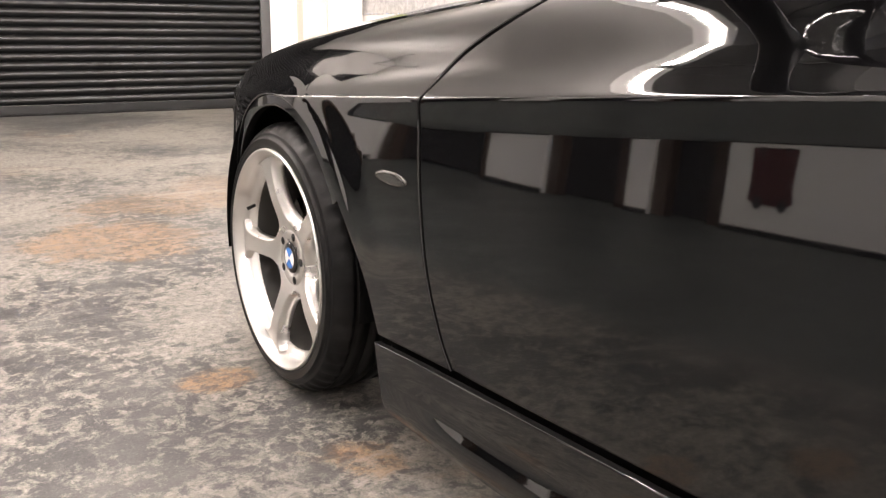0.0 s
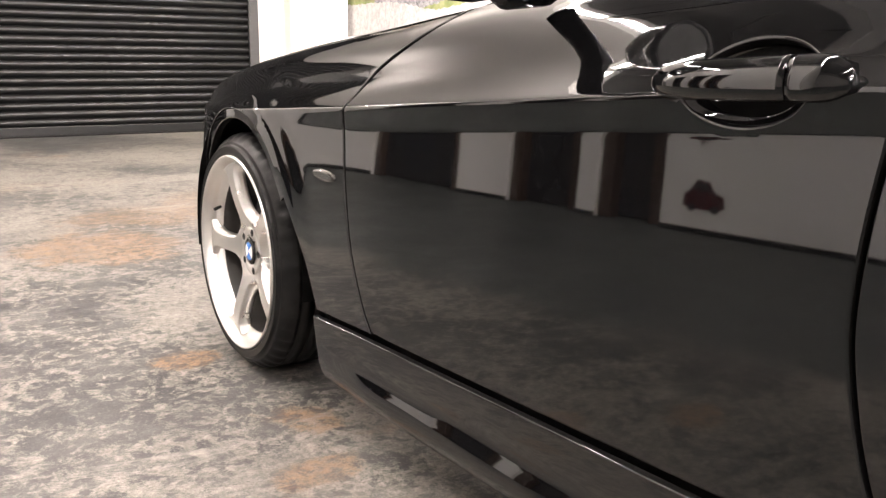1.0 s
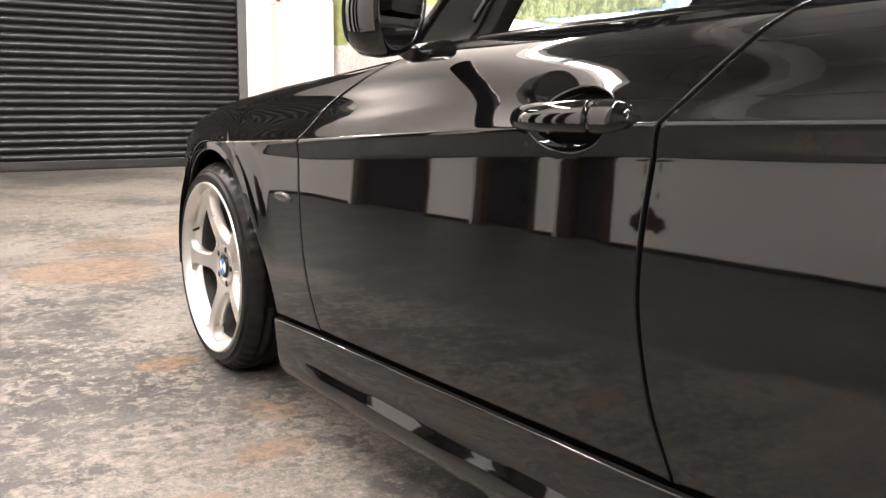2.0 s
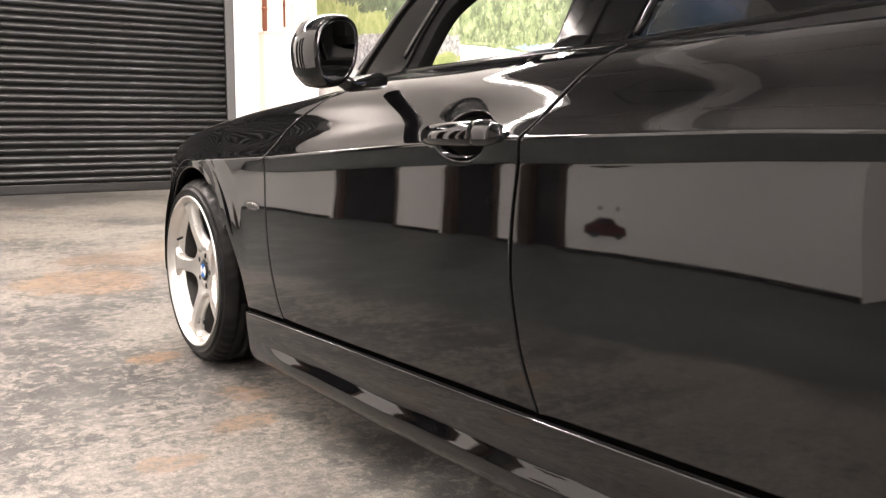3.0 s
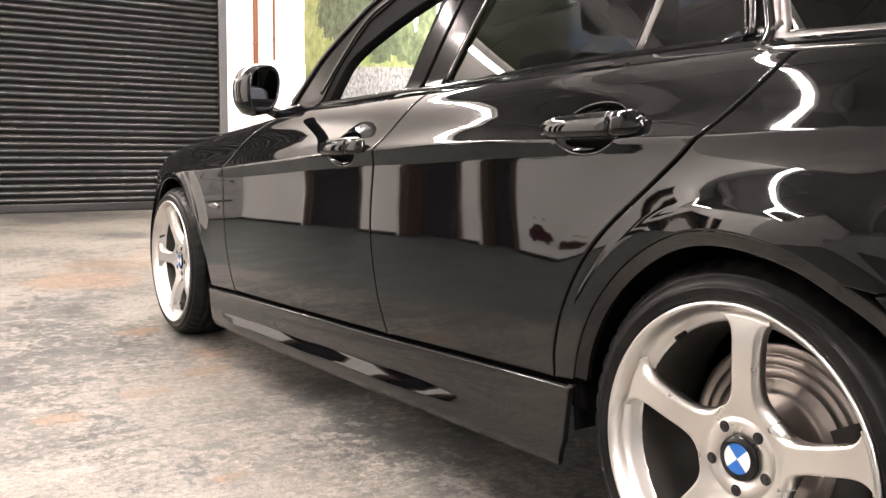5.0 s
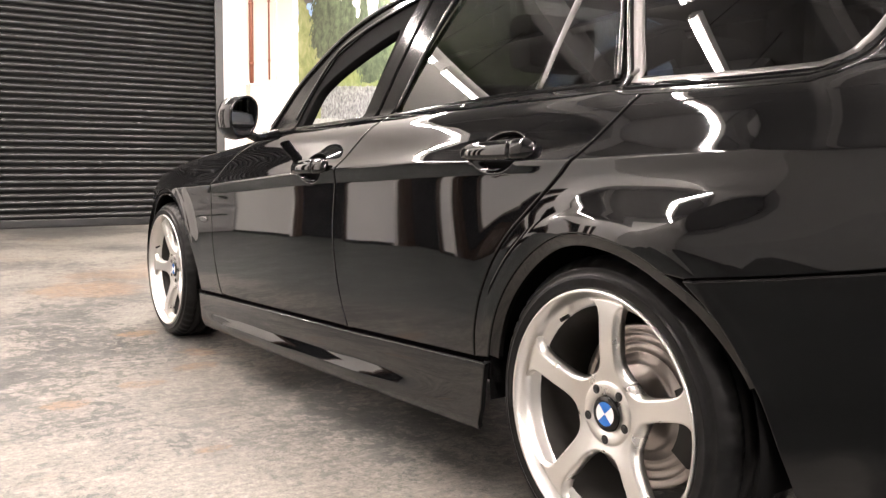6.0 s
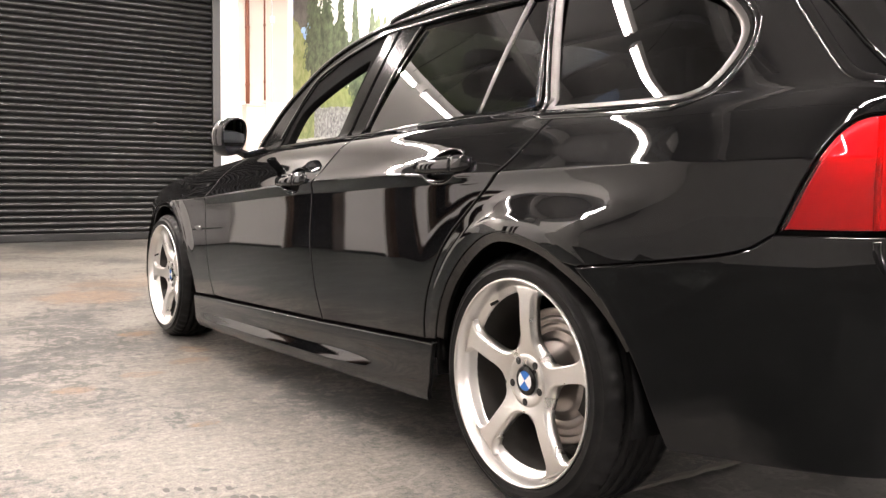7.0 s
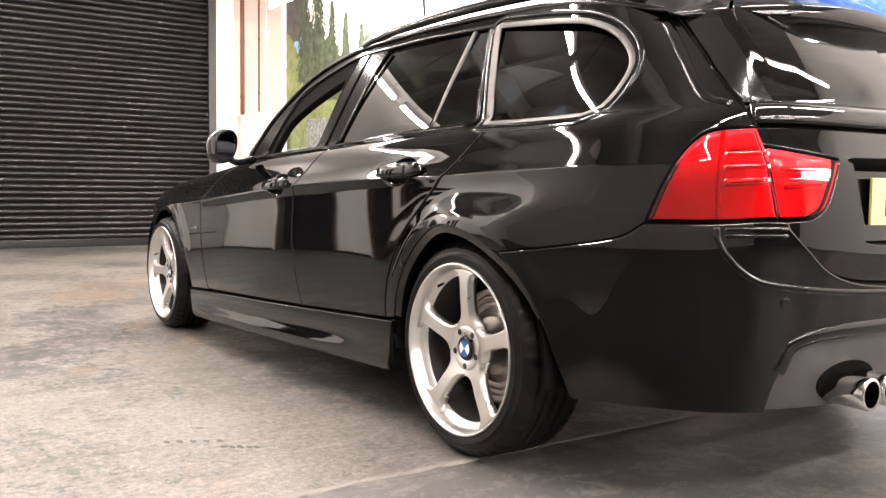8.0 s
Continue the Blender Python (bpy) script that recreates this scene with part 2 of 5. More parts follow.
INK_STONE = painted("mural_stone", [(0.34, (0.070, 0.070, 0.077)), (0.50, (0.238, 0.238, 0.245)), (0.68, (0.462, 0.462, 0.462))], 22.0)
INK_PALE = painted("mural_pale_stone", [(0.34, (0.315, 0.307, 0.300)), (0.66, (0.562, 0.555, 0.540))], 20.0)
INK_ROAD = painted("mural_road", [(0.3, (0.74, 0.73, 0.72)), (0.7, (0.84, 0.83, 0.81))], 3.0)
INK_TREES = [painted("mural_dark_tree", [(0.34, (0.019, 0.028, 0.017)), (0.52, (0.066, 0.088, 0.050)), (0.72, (0.143, 0.182, 0.099))], 9.0),
             painted("mural_tree", [(0.32, (0.039, 0.052, 0.028)), (0.52, (0.099, 0.127, 0.066)), (0.72, (0.220, 0.248, 0.149))], 9.0),
             painted("mural_sunlit_tree", [(0.30, (0.072, 0.102, 0.045)), (0.50, (0.180, 0.216, 0.108)), (0.70, (0.348, 0.372, 0.252))], 9.0)]
TUBE = material("fluorescent_tube", (1.0, 0.885, 0.835), 0.5, emit=TUBE_POWER)
SEAT = grained("black_seat_leather", (0.014, 0.013, 0.013), 0.45, 60)
CABIN = grained("black_cabin_plastic", (0.012, 0.012, 0.012), 0.6, 60)


def clear_glass(name, tint, share):
    """A thin pane: mostly see-through, with a glossy surface."""
    m = bpy.data.materials.new(name)
    m.use_nodes = True
    t = m.node_tree
    t.nodes.remove(t.nodes["Principled BSDF"])
    clear, gloss = t.nodes.new("ShaderNodeBsdfTransparent"), t.nodes.new("ShaderNodeBsdfGlossy")
    clear.inputs["Color"].default_value = (*tint, 1)
    gloss.inputs["Roughness"].default_value = 0.01
    f, mixn = t.nodes.new("ShaderNodeFresnel"), t.nodes.new("ShaderNodeMixShader")
    f.inputs["IOR"].default_value = share
    t.links.new(f.outputs["Fac"], mixn.inputs["Fac"])
    t.links.new(clear.outputs[0], mixn.inputs[1])
    t.links.new(gloss.outputs[0], mixn.inputs[2])
    t.links.new(mixn.outputs[0], t.nodes["Material Output"].inputs["Surface"])
    return m


CLEAR = clear_glass("clear_window_glass", (0.86, 0.89, 0.87), 1.25)
PRIVACY = clear_glass("privacy_window_glass", (0.022, 0.023, 0.023), 1.58)
LENS = clear_glass("red_lamp_lens", (0.98, 0.06, 0.085), 1.42)
LENS_DARK = material("deep_red_reflector", (0.62, 0.25, 0.22), 0.25, 0.0, 1.5)
REFLECTOR = brushed("lamp_reflector", (0.86, 0.84, 0.82), 0.32, 0.25)
REPEATER = material("smoked_repeater_lens", (0.09, 0.088, 0.084), 0.10, 0.6, 1.5)


# ---- mesh helpers ----
def mesh_object(name, verts, faces, mat, parent=None, label="", smooth=True, normals=None):
    me = bpy.data.meshes.new(name)
    me.from_pydata([tuple(map(float, v)) for v in verts], [], faces)
    me.materials.append(mat)
    me.polygons.foreach_set("use_smooth", [smooth] * len(me.polygons))
    if normals is not None:
        me.normals_split_custom_set_from_vertices([tuple(map(float, v)) for v in normals])
    ob = new(name, me)
    if parent:
        ob.parent = parent
    if label:
        tagged(ob, label)
    return ob


def part(name, bm, mat, parent, label="", smooth=False):
    """Links a bmesh as one mesh object under a thing or a part."""
    me = bpy.data.meshes.new(name)
    bm.normal_update()
    bm.to_mesh(me)
    bm.free()
    me.materials.append(mat)
    me.polygons.foreach_set("use_smooth", [smooth] * len(me.polygons))
    ob = new(name, me)
    if parent:
        ob.parent = parent
    if label:
        tagged(ob, label)
    return ob


def add_box(bm, lo, hi, bevel=0.0):
    made = bmesh.ops.create_cube(bm, size=1.0)["verts"]
    for v in made:
        v.co = Vector([l + (h - l) * (c + 0.5) for l, h, c in zip(lo, hi, v.co)])
    if bevel:
        edges = list({e for v in made for e in v.link_edges})
        bmesh.ops.bevel(bm, geom=edges, offset=bevel, segments=2, affect="EDGES", profile=0.6)
    return made


def box(name, lo, hi, mat, parent=None, bevel=0.0, label=""):
    bm = bmesh.new()
    add_box(bm, lo, hi, bevel)
    return part(name, bm, mat, parent, label)


def thing(name, place, label, category, group="", kind=""):
    ob = new(name)
    ob.empty_display_size = 0.1
    ob.location = place
    return tagged(ob, label, category, group, kind)


def lathe(profile, steps, axis="x", arc=2 * math.pi, start=0.0):
    """Vertices and faces of a profile of (along, radius) turned about the axis."""
    closed = abs(arc - 2 * math.pi) < 1e-6
    count = steps if closed else steps + 1
    verts, faces = [], []
    for k in range(count):
        a = start + arc * k / steps
        for u, r in profile:
            verts.append((u, r * math.cos(a), r * math.sin(a)) if axis == "x" else (r * math.cos(a), r * math.sin(a), u))
    m = len(profile)
    for k in range(steps):
        for j in range(m - 1):
            a, b = k * m + j, ((k + 1) % count) * m + j
            faces.append((a, a + 1, b + 1, b))
    return verts, faces


def sweep(path, radius_a, radius_b, up, sides=10, closed=False):
    """A tube of elliptic section along a path; up gives each place's second axis."""
    path = [Vector(p) for p in path]
    n = len(path)
    verts, faces = [], []
    for i, p in enumerate(path):
        a, b = path[(i - 1) % n] if closed or i else p, path[(i + 1) % n] if closed or i < n - 1 else p
        t = (b - a).normalized()
        u = Vector(up[i] if isinstance(up, list) else up)
        w = t.cross(u).normalized()
        u = w.cross(t).normalized()
        ra = radius_a[i] if isinstance(radius_a, list) else radius_a
        rb = radius_b[i] if isinstance(radius_b, list) else radius_b
        for k in range(sides):
            g = 2 * math.pi * k / sides
            verts.append(p + w * math.cos(g) * ra + u * math.sin(g) * rb)
    for i in range(n if closed else n - 1):
        for k in range(sides):
            a, b = i * sides + k, i * sides + (k + 1) % sides
            c, d = ((i + 1) % n) * sides + (k + 1) % sides, ((i + 1) % n) * sides + k
            faces.append((a, b, c, d))
    if not closed:
        faces.append(tuple(range(sides))[::-1])
        faces.append(tuple((n - 1) * sides + k for k in range(sides)))
    return verts, faces


# ---- the garage ----
X_LEFT, X_RIGHT, Y_BACK, Y_NEAR, Z_ROOF = -3.3, 2.98, 9.74, -11.0, 4.1


X_FAR, Y_STEP = -6.6, 1.9                                    # the garage widens behind the photographer's place


def build_floor():
    floor = thing("floor", (0, 0, 0), "worn stained grey concrete garage floor with rusty patches", "floor", kind="structure")
    bm = bmesh.new()
    bmesh.ops.create_grid(bm, x_segments=1, y_segments=1, size=0.5)
    for v in bm.verts:
        v.co = Vector((v.co.x * 10.2 - 1.9, v.co.y * 10.09 + 4.995, 0))
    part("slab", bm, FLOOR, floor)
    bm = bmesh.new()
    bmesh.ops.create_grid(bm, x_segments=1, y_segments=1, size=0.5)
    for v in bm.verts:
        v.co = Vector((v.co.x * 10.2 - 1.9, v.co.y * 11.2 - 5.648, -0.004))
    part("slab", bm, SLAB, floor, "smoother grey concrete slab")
    # the worn pale edge of the joint between the slabs
    rng = random.Random(5)
    verts, faces = [], []
    for k in range(121):
        x = -1.85 + k * 0.04
        verts += [(x, -0.052 - rng.uniform(0, 0.010), -0.003), (x, -0.052 + rng.uniform(0, 0.006), 0.0015), (x, -0.03 + rng.uniform(-0.012, 0.014), 0.0012)]
    for k in range(120):
        for j in (0, 1):
            a = 3 * k + j
            faces.append((a, a + 3, a + 4, a + 1))
    mesh_object("joint_edge", verts, faces, JOINT, floor, smooth=False)
    # a dusty tread print, in short dabs
    for x0, y0, x1, y1, count in ((-1.527, 0.583, -1.387, 0.512, 5), (-1.400, 0.445, -1.318, 0.388, 5)):
        for k in range(count):
            t = k / (count - 1)
            bm = bmesh.new()
            made = bmesh.ops.create_circle(bm, cap_ends=True, segments=9, radius=1.0)["verts"]
            for v in made:
                w = rng.uniform(0.65, 1.1)
                v.co = Vector((x0 + (x1 - x0) * t + v.co.x * 0.011 * w, y0 + (y1 - y0) * t + v.co.y * 0.020 * w, 0.0008))
            part("tread_mark", bm, MARK, floor)


def build_walls():
    # the wall opposite the car's flank, with dark door openings that its paint reflects
    openings = [(5.50, 6.78, 2.1), (4.22, 4.90, 2.1), (3.58, 4.05, 2.1)]
    wall = thing("wall_west", (X_LEFT, 0, 0), "white painted wall with dark glazed doors", "wall", kind="structure")
    edges = [Y_STEP]
    for y0, y1, h in sorted(openings):
        edges += [y0, y1]
    edges.append(Y_BACK)
    bm = bmesh.new()
    for a, b in zip(edges[0::2], edges[1::2]):
        add_box(bm, (-0.2, a, 0), (0, b, 2.1))
    add_box(bm, (-0.2, Y_STEP, 2.1), (0, Y_BACK, 3.3))
    part("wall_body", bm, WHITE_WALL, wall)
    box("upper_wall", (-0.2, Y_STEP, 3.304), (-0.004, Y_BACK, Z_ROOF), DARK_ROOF, wall)
    for a, b in zip(edges[0::2], edges[1::2]):
        box("skirting", (0.002, a + 0.003, 0), (0.012, b - 0.003, 0.03), MATT_BLACK, wall)
    for k, (y0, y1, h) in enumerate(sorted(openings)):
        door = thing("door_%d" % (k + 1), (X_LEFT - 0.08, y0, 0), "dark glazed door in a brown frame", "door", "dark doors", "structure")
        box("door_leaf", (-0.03, 0.10, 0.01), (0.0, y1 - y0 - 0.10, h - 0.06), DARK_DOOR, door)
        for lo, hi in (((-0.05, 0, 0), (0.06, 0.10, h)), ((-0.05, y1 - y0 - 0.10, 0), (0.06, y1 - y0, h)), ((-0.05, 0.102, h - 0.06), (0.06, y1 - y0 - 0.102, h))):
            box("door_frame", lo, hi, BROWN_FRAME, door, 0.004)
        box("door_handle", (0.002, 0.14, 1.0), (0.03, 0.16, 1.12), CHROME, door, 0.004)
    # the wider part of the garage, towards the south-west
    wall = thing("wall_southwest", (0, 0, 0), "pale grey garage wall with an added darker lower band", "wall", kind="structure")
    # unseen lower band, added to darken what the car's tail reflects
    box("wall_body", (X_FAR - 0.2, Y_NEAR, 0), (X_FAR, Y_STEP + 0.2, 0.95), GREY_BAND, wall)
    box("wall_body", (X_FAR - 0.2, Y_NEAR, 0.952), (X_FAR, Y_STEP + 0.2, 3.3), PALE_WALL, wall)
    box("upper_wall", (X_FAR - 0.2, Y_NEAR, 3.302), (X_FAR, Y_STEP + 0.2, Z_ROOF), DARK_ROOF, wall)
    box("return_wall", (X_FAR + 0.002, Y_STEP, 0), (X_LEFT - 0.202, Y_STEP + 0.2, Z_ROOF), WHITE_WALL, wall)
    tagged(box("wall_east", (X_RIGHT, Y_NEAR, 0), (X_RIGHT + 0.2, Y_BACK + 0.2, Z_ROOF), WHITE_WALL), "white painted wall behind the mural", "wall", kind="structure")
    tagged(box("wall_south", (X_FAR - 0.2, Y_NEAR - 0.2, 0), (X_RIGHT + 0.2, Y_NEAR, Z_ROOF), DARK_WALL), "dark grey end wall of the garage", "wall", kind="structure")
    # the wall that holds the shutter
    bm = bmesh.new()
    add_box(bm, (1.975, Y_BACK - 0.06, 0), (X_RIGHT - 0.002, Y_BACK + 0.2, Z_ROOF))
    add_box(bm, (X_LEFT, Y_BACK + 0.02, 3.75), (1.973, Y_BACK + 0.2, Z_ROOF))
    add_box(bm, (X_LEFT, Y_BACK - 0.06, 0), (-2.75, Y_BACK + 0.2, 3.748))
    tagged(part("wall_north", bm, WHITE_WALL, None), "white painted pier beside the roller shutter", "wall", kind="structure")
    bm = bmesh.new()
    add_box(bm, (X_FAR - 0.2, Y_NEAR - 0.2, Z_ROOF), (X_RIGHT + 0.2, Y_BACK + 0.2, Z_ROOF + 0.1))
    for y in (-10.2, -7.4, -4.6, -1.8, 1.0, 3.8, 6.6):
        add_box(bm, (X_LEFT + 0.002 if y > Y_STEP else X_FAR + 0.002, y - 0.08, Z_ROOF - 0.28), (X_RIGHT - 0.002, y + 0.08, Z_ROOF - 0.002))
    for x in (-2.2, -0.3, 1.6):
        add_box(bm, (x - 0.05, Y_NEAR + 0.002, Z_ROOF - 0.15), (x + 0.05, Y_BACK - 0.1, Z_ROOF - 0.003))
    tagged(box("ceiling_soffit", (X_LEFT + 0.003, 5.10, 3.42), (X_RIGHT - 0.003, Y_BACK - 0.12, 3.60), WHITE_WALL), "lower white painted ceiling over the shutter end", "ceiling", kind="structure")
    tagged(part("ceiling", bm, DARK_ROOF, None), "dark sheet roof on dark steel beams", "ceiling", kind="structure")


def flat_shape(name, points, x, mat, parent):
    """A flat printed shape of (y, z) at a distance x from the parent, facing -x or +x."""
    me = mesh_object(name, [(x, y, z) for y, z in points], [tuple(range(len(points)))], mat, parent, smooth=False)
    return me


def build_mural():
    """A printed mountain road on the east wall: sheets of colour, each a hair in front of the last."""
    mural = thing("mural", (X_RIGHT - 0.004, 0, 0), "printed wall mural of a mountain road, stone wall and conifers", "mural")
    rng = random.Random(11)

    def ragged(points, amp, step=0.05):
        out = []
        for (a, b), (c, d) in zip(points, points[1:] + points[:1]):
            n = max(1, int(math.hypot(c - a, d - b) / step))
            for k in range(n):
                t = k / n
                j = amp if 0 < k else 0
                out.append((min(9.62, a + (c - a) * t + rng.uniform(-j, j)), b + (d - b) * t + rng.uniform(-j, j)))
        return out
    flat_shape("mural_sky", [(9.62, 0.95), (9.62, 4.0), (0.4, 4.0), (0.4, 0.95)], 0.0, INK_SKY, mural)
    flat_shape("mural_haze", ragged([(9.0, 1.6), (9.0, 3.3), (7.4, 3.2), (6.2, 2.85), (5.0, 2.5), (5.0, 1.4)], 0.05), -0.0008, INK_HAZE, mural)
    flat_shape("mural_rock", ragged([(9.62, 2.8), (9.62, 3.6), (9.1, 3.6), (8.9, 3.0), (9.2, 2.8)], 0.03), -0.0016, INK_ROCK, mural)

    def tree(y, base, top, width, mat, x, rows=26):
        """A conifer drawn as ragged tiers of small leafy flecks."""
        verts, faces = [], []
        for i in range(rows * 22):
            g = rng.random() ** 1.25
            z = base + (top - base) * g
            half = width * (1 - g) ** 0.8 * rng.uniform(0.3, 1.0) + 0.02
            u = rng.uniform(-half, half)
            w, h = rng.uniform(0.010, 0.030), rng.uniform(0.02, 0.065)
            a = rng.uniform(-0.6, 0.6) + u * 3
            c, s = math.cos(a), math.sin(a)
            k = len(verts)
            for p, q in ((-w, -h * 0.6), (w, -h * 0.5), (w * 0.6, h * 0.3), (0, h), (-w * 0.7, h * 0.2)):
                verts.append((x - i * 1e-6, min(9.62, y + u + p * c - q * s), z + p * s + q * c))
            faces.append(tuple(range(k, k + 5)))
        mesh_object("mural_tree", verts, faces, mat, mural, smooth=False)
    # far pale conifers, then the dark stand on the slope, then the sunlit forest by the road
    for k in range(10):
        tree(rng.uniform(5.6, 8.0), 1.6, rng.uniform(2.1, 2.8), 0.13, INK_TREES[1], -0.0024)
    flat_shape("mural_slope", ragged([(9.62, 1.2), (9.62, 3.0), (9.3, 2.72), (8.9, 2.35), (8.4, 2.02), (7.8, 1.85), (7.0, 1.66), (6.7, 1.55), (6.7, 1.25)], 0.025), -0.0036, INK_GRASS, mural)
    flat_shape("mural_forest", ragged([(9.15, 2.2), (9.1, 2.8), (8.95, 3.1), (8.75, 2.9), (8.6, 3.1), (8.4, 2.7), (8.2, 2.8), (8.0, 2.45), (7.8, 2.5), (7.6, 2.2), (7.4, 2.25), (7.1, 2.0), (6.9, 1.9), (6.8, 1.6)], 0.05, 0.04), -0.0042, INK_TREES[0], mural)
    for y, b, t, w, m in ((9.02, 2.25, 3.75, 0.28, 0), (8.62, 2.05, 3.85, 0.34, 0), (8.22, 1.95, 3.15, 0.20, 0), (7.85, 1.85, 2.95, 0.17, 0), (7.45, 1.78, 2.75, 0.15, 0), (7.15, 1.7, 2.6, 0.14, 1), (6.75, 1.62, 2.5, 0.12, 1), (8.85, 2.1, 2.9, 0.3, 0), (8.35, 1.95, 2.7, 0.3, 0), (7.7, 1.72, 2.4, 0.25, 0)):
        tree(y, b, t, w, INK_TREES[m], -0.0046, 34)
    for k in range(26):
        y = 6.85 - k * 0.085 + rng.uniform(-0.05, 0.05)
        tree(y, 1.44, rng.uniform(1.9, 2.55) - 0.10 * max(0, 5.5 - y), rng.uniform(0.12, 0.22), INK_TREES[2 if rng.random() < 0.6 else 1], -0.0056 - k * 2e-5)
    flat_shape("mural_road", [(6.9, 0.95), (6.9, 1.50), (6.3, 1.44), (5.6, 1.30), (3.0, 1.1), (0.4, 1.0), (0.4, 0.95)], -0.0070, INK_ROAD, mural)
    flat_shape("mural_rail", [(6.72, 1.49), (6.72, 1.515), (6.2, 1.465), (5.7, 1.37), (5.2, 1.26), (5.2, 1.235), (5.7, 1.345), (6.2, 1.44)], -0.0076, INK_TREES[2], mural)
    flat_shape("mural_stone_wall", ragged([(8.95, 1.22), (8.95, 1.72), (8.2, 1.69), (7.4, 1.63), (6.68, 1.56), (6.68, 1.36), (7.4, 1.32), (8.0, 1.25)], 0.012, 0.03), -0.0082, INK_STONE, mural)
    flat_shape("mural_verge", ragged([(8.0, 1.24), (7.4, 1.34), (6.9, 1.44), (6.66, 1.37), (6.66, 1.28), (7.4, 1.2)], 0.02, 0.03), -0.0088, INK_GRASS, mural)
    flat_shape("mural_border", ragged([(9.62, 0.95), (9.62, 1.33), (8.6, 1.33), (7.8, 1.22), (7.2, 1.27), (6.55, 1.32), (6.5, 1.22), (7.2, 1.02), (8.2, 0.95)], 0.01, 0.03), -0.0094, INK_PALE, mural)


def build_extras():
    # a flat red car shape, low on the white wall, standing in for a red toolbox which the car's doors reflect
    for y in (3.19,):
        poster = thing("toolbox_standin", (X_LEFT + 0.004, y, 0.125), "flat red car shape on the wall, standing in for a red toolbox", "picture")
        k = 0.72
        flat_shape("print_body", [(k * p, k * q) for p, q in ((0.35, 0.05), (0.34, 0.13), (0.30, 0.15), (0.24, 0.215), (0.14, 0.21), (0.09, 0.15), (0.02, 0.13), (0.0, 0.06), (0.06, 0.03), (0.3, 0.03))], 0.002, POSTER_RED, poster)
        flat_shape("print_window", [(k * p, k * q) for p, q in ((0.12, 0.15), (0.155, 0.198), (0.23, 0.20), (0.27, 0.15))][::-1], 0.003, POSTER_DARK, poster)
        for c in (0.08, 0.27):
            flat_shape("print_wheel", [(k * (c + 0.035 * math.cos(a)), k * (0.04 + 0.035 * math.sin(a))) for a in (2 * math.pi * j / 16 for j in range(16))][::-1], 0.003, POSTER_DARK, poster)
        for c in (0.08, 0.22):
            flat_shape("print_strip", [(k * p, k * q) for p, q in ((c, 0.27), (c + 0.03, 0.27), (c + 0.03, 0.30), (c, 0.30))][::-1], 0.002, POSTER_GREY, poster)
    # a grey drawer cabinet by the shutter, seen in the fender's paint
    cab = thing("drawer_cabinet", (X_LEFT + 0.02, 8.66, 0), "grey steel drawer cabinet with dark handles", "cabinet")
    box("body", (0, 0, 0.02), (0.50, 0.45, 1.25), GREY_STEEL, cab, 0.006)
    for k in range(4):
        d = box("drawer", (0.02, -0.018, 0.06 + k * 0.295), (0.48, -0.002, 0.335 + k * 0.295), GREY_STEEL, cab, 0.004)
        box("drawer_handle", (0.14, -0.034, 0.27 + k * 0.295), (0.36, -0.020, 0.29 + k * 0.295), MATT_BLACK, d, 0.003)


def build_shutter():
    x0, x1, y = -2.64, 1.875, Y_BACK
    shutter = thing("roller_shutter", (0, y, 0), "closed black ribbed steel roller shutter door", "shutter", kind="")
    pitch, n = 0.0775, 47
    prof = []
    for k in range(9):                                       # one curled slat, bowed towards the room
        t = k / 8
        prof.append((-0.004 - 0.017 * math.sin(math.pi * t) ** 0.8, 0.006 + t * (pitch - 0.014)))
    prof = [(0.012, 0.0), (0.004, 0.001)] + prof + [(0.004, pitch - 0.006), (0.012, pitch - 0.001)]
    verts = [(x, a, b) for x in (x0, x1) for a, b in prof]
    m = len(prof)
    faces = [(j, j + 1, m + j + 1, m + j) for j in range(m - 1)]
    first = None
    for k in range(n):
        if first is None:
            first = mesh_object("slat", verts, faces, SHUTTER, shutter)
            first.location.z = 0.10
        else:
            ob = new("slat", first.data)
            ob.parent = shutter
            ob.location.z = 0.10 + k * pitch
    box("bottom_rail", (x0, -0.022, 0.012), (x1, 0.02, 0.098), SHUTTER, shutter, 0.006)
    box("rubber_seal", (x0, -0.012, 0.0), (x1, 0.012, 0.011), RUBBER, shutter)
    for a, b in ((x1 - 0.002, x1 + 0.098), (x0 - 0.098, x0 + 0.002)):
        bm = bmesh.new()
        add_box(bm, (a, -0.06, 0), (b, -0.03, 3.74), 0.003)
        add_box(bm, (a, 0.022, 0), (b, 0.05, 3.74), 0.003)
        part("guide_rail", bm, RAIL_STEEL, shutter)


def pipe(name, points, r, mat, parent=None, sides=14):
    v, f = sweep(points, r, r, (0.3, 1, 0.1), sides)
    return mesh_object(name, v, f, mat, parent)


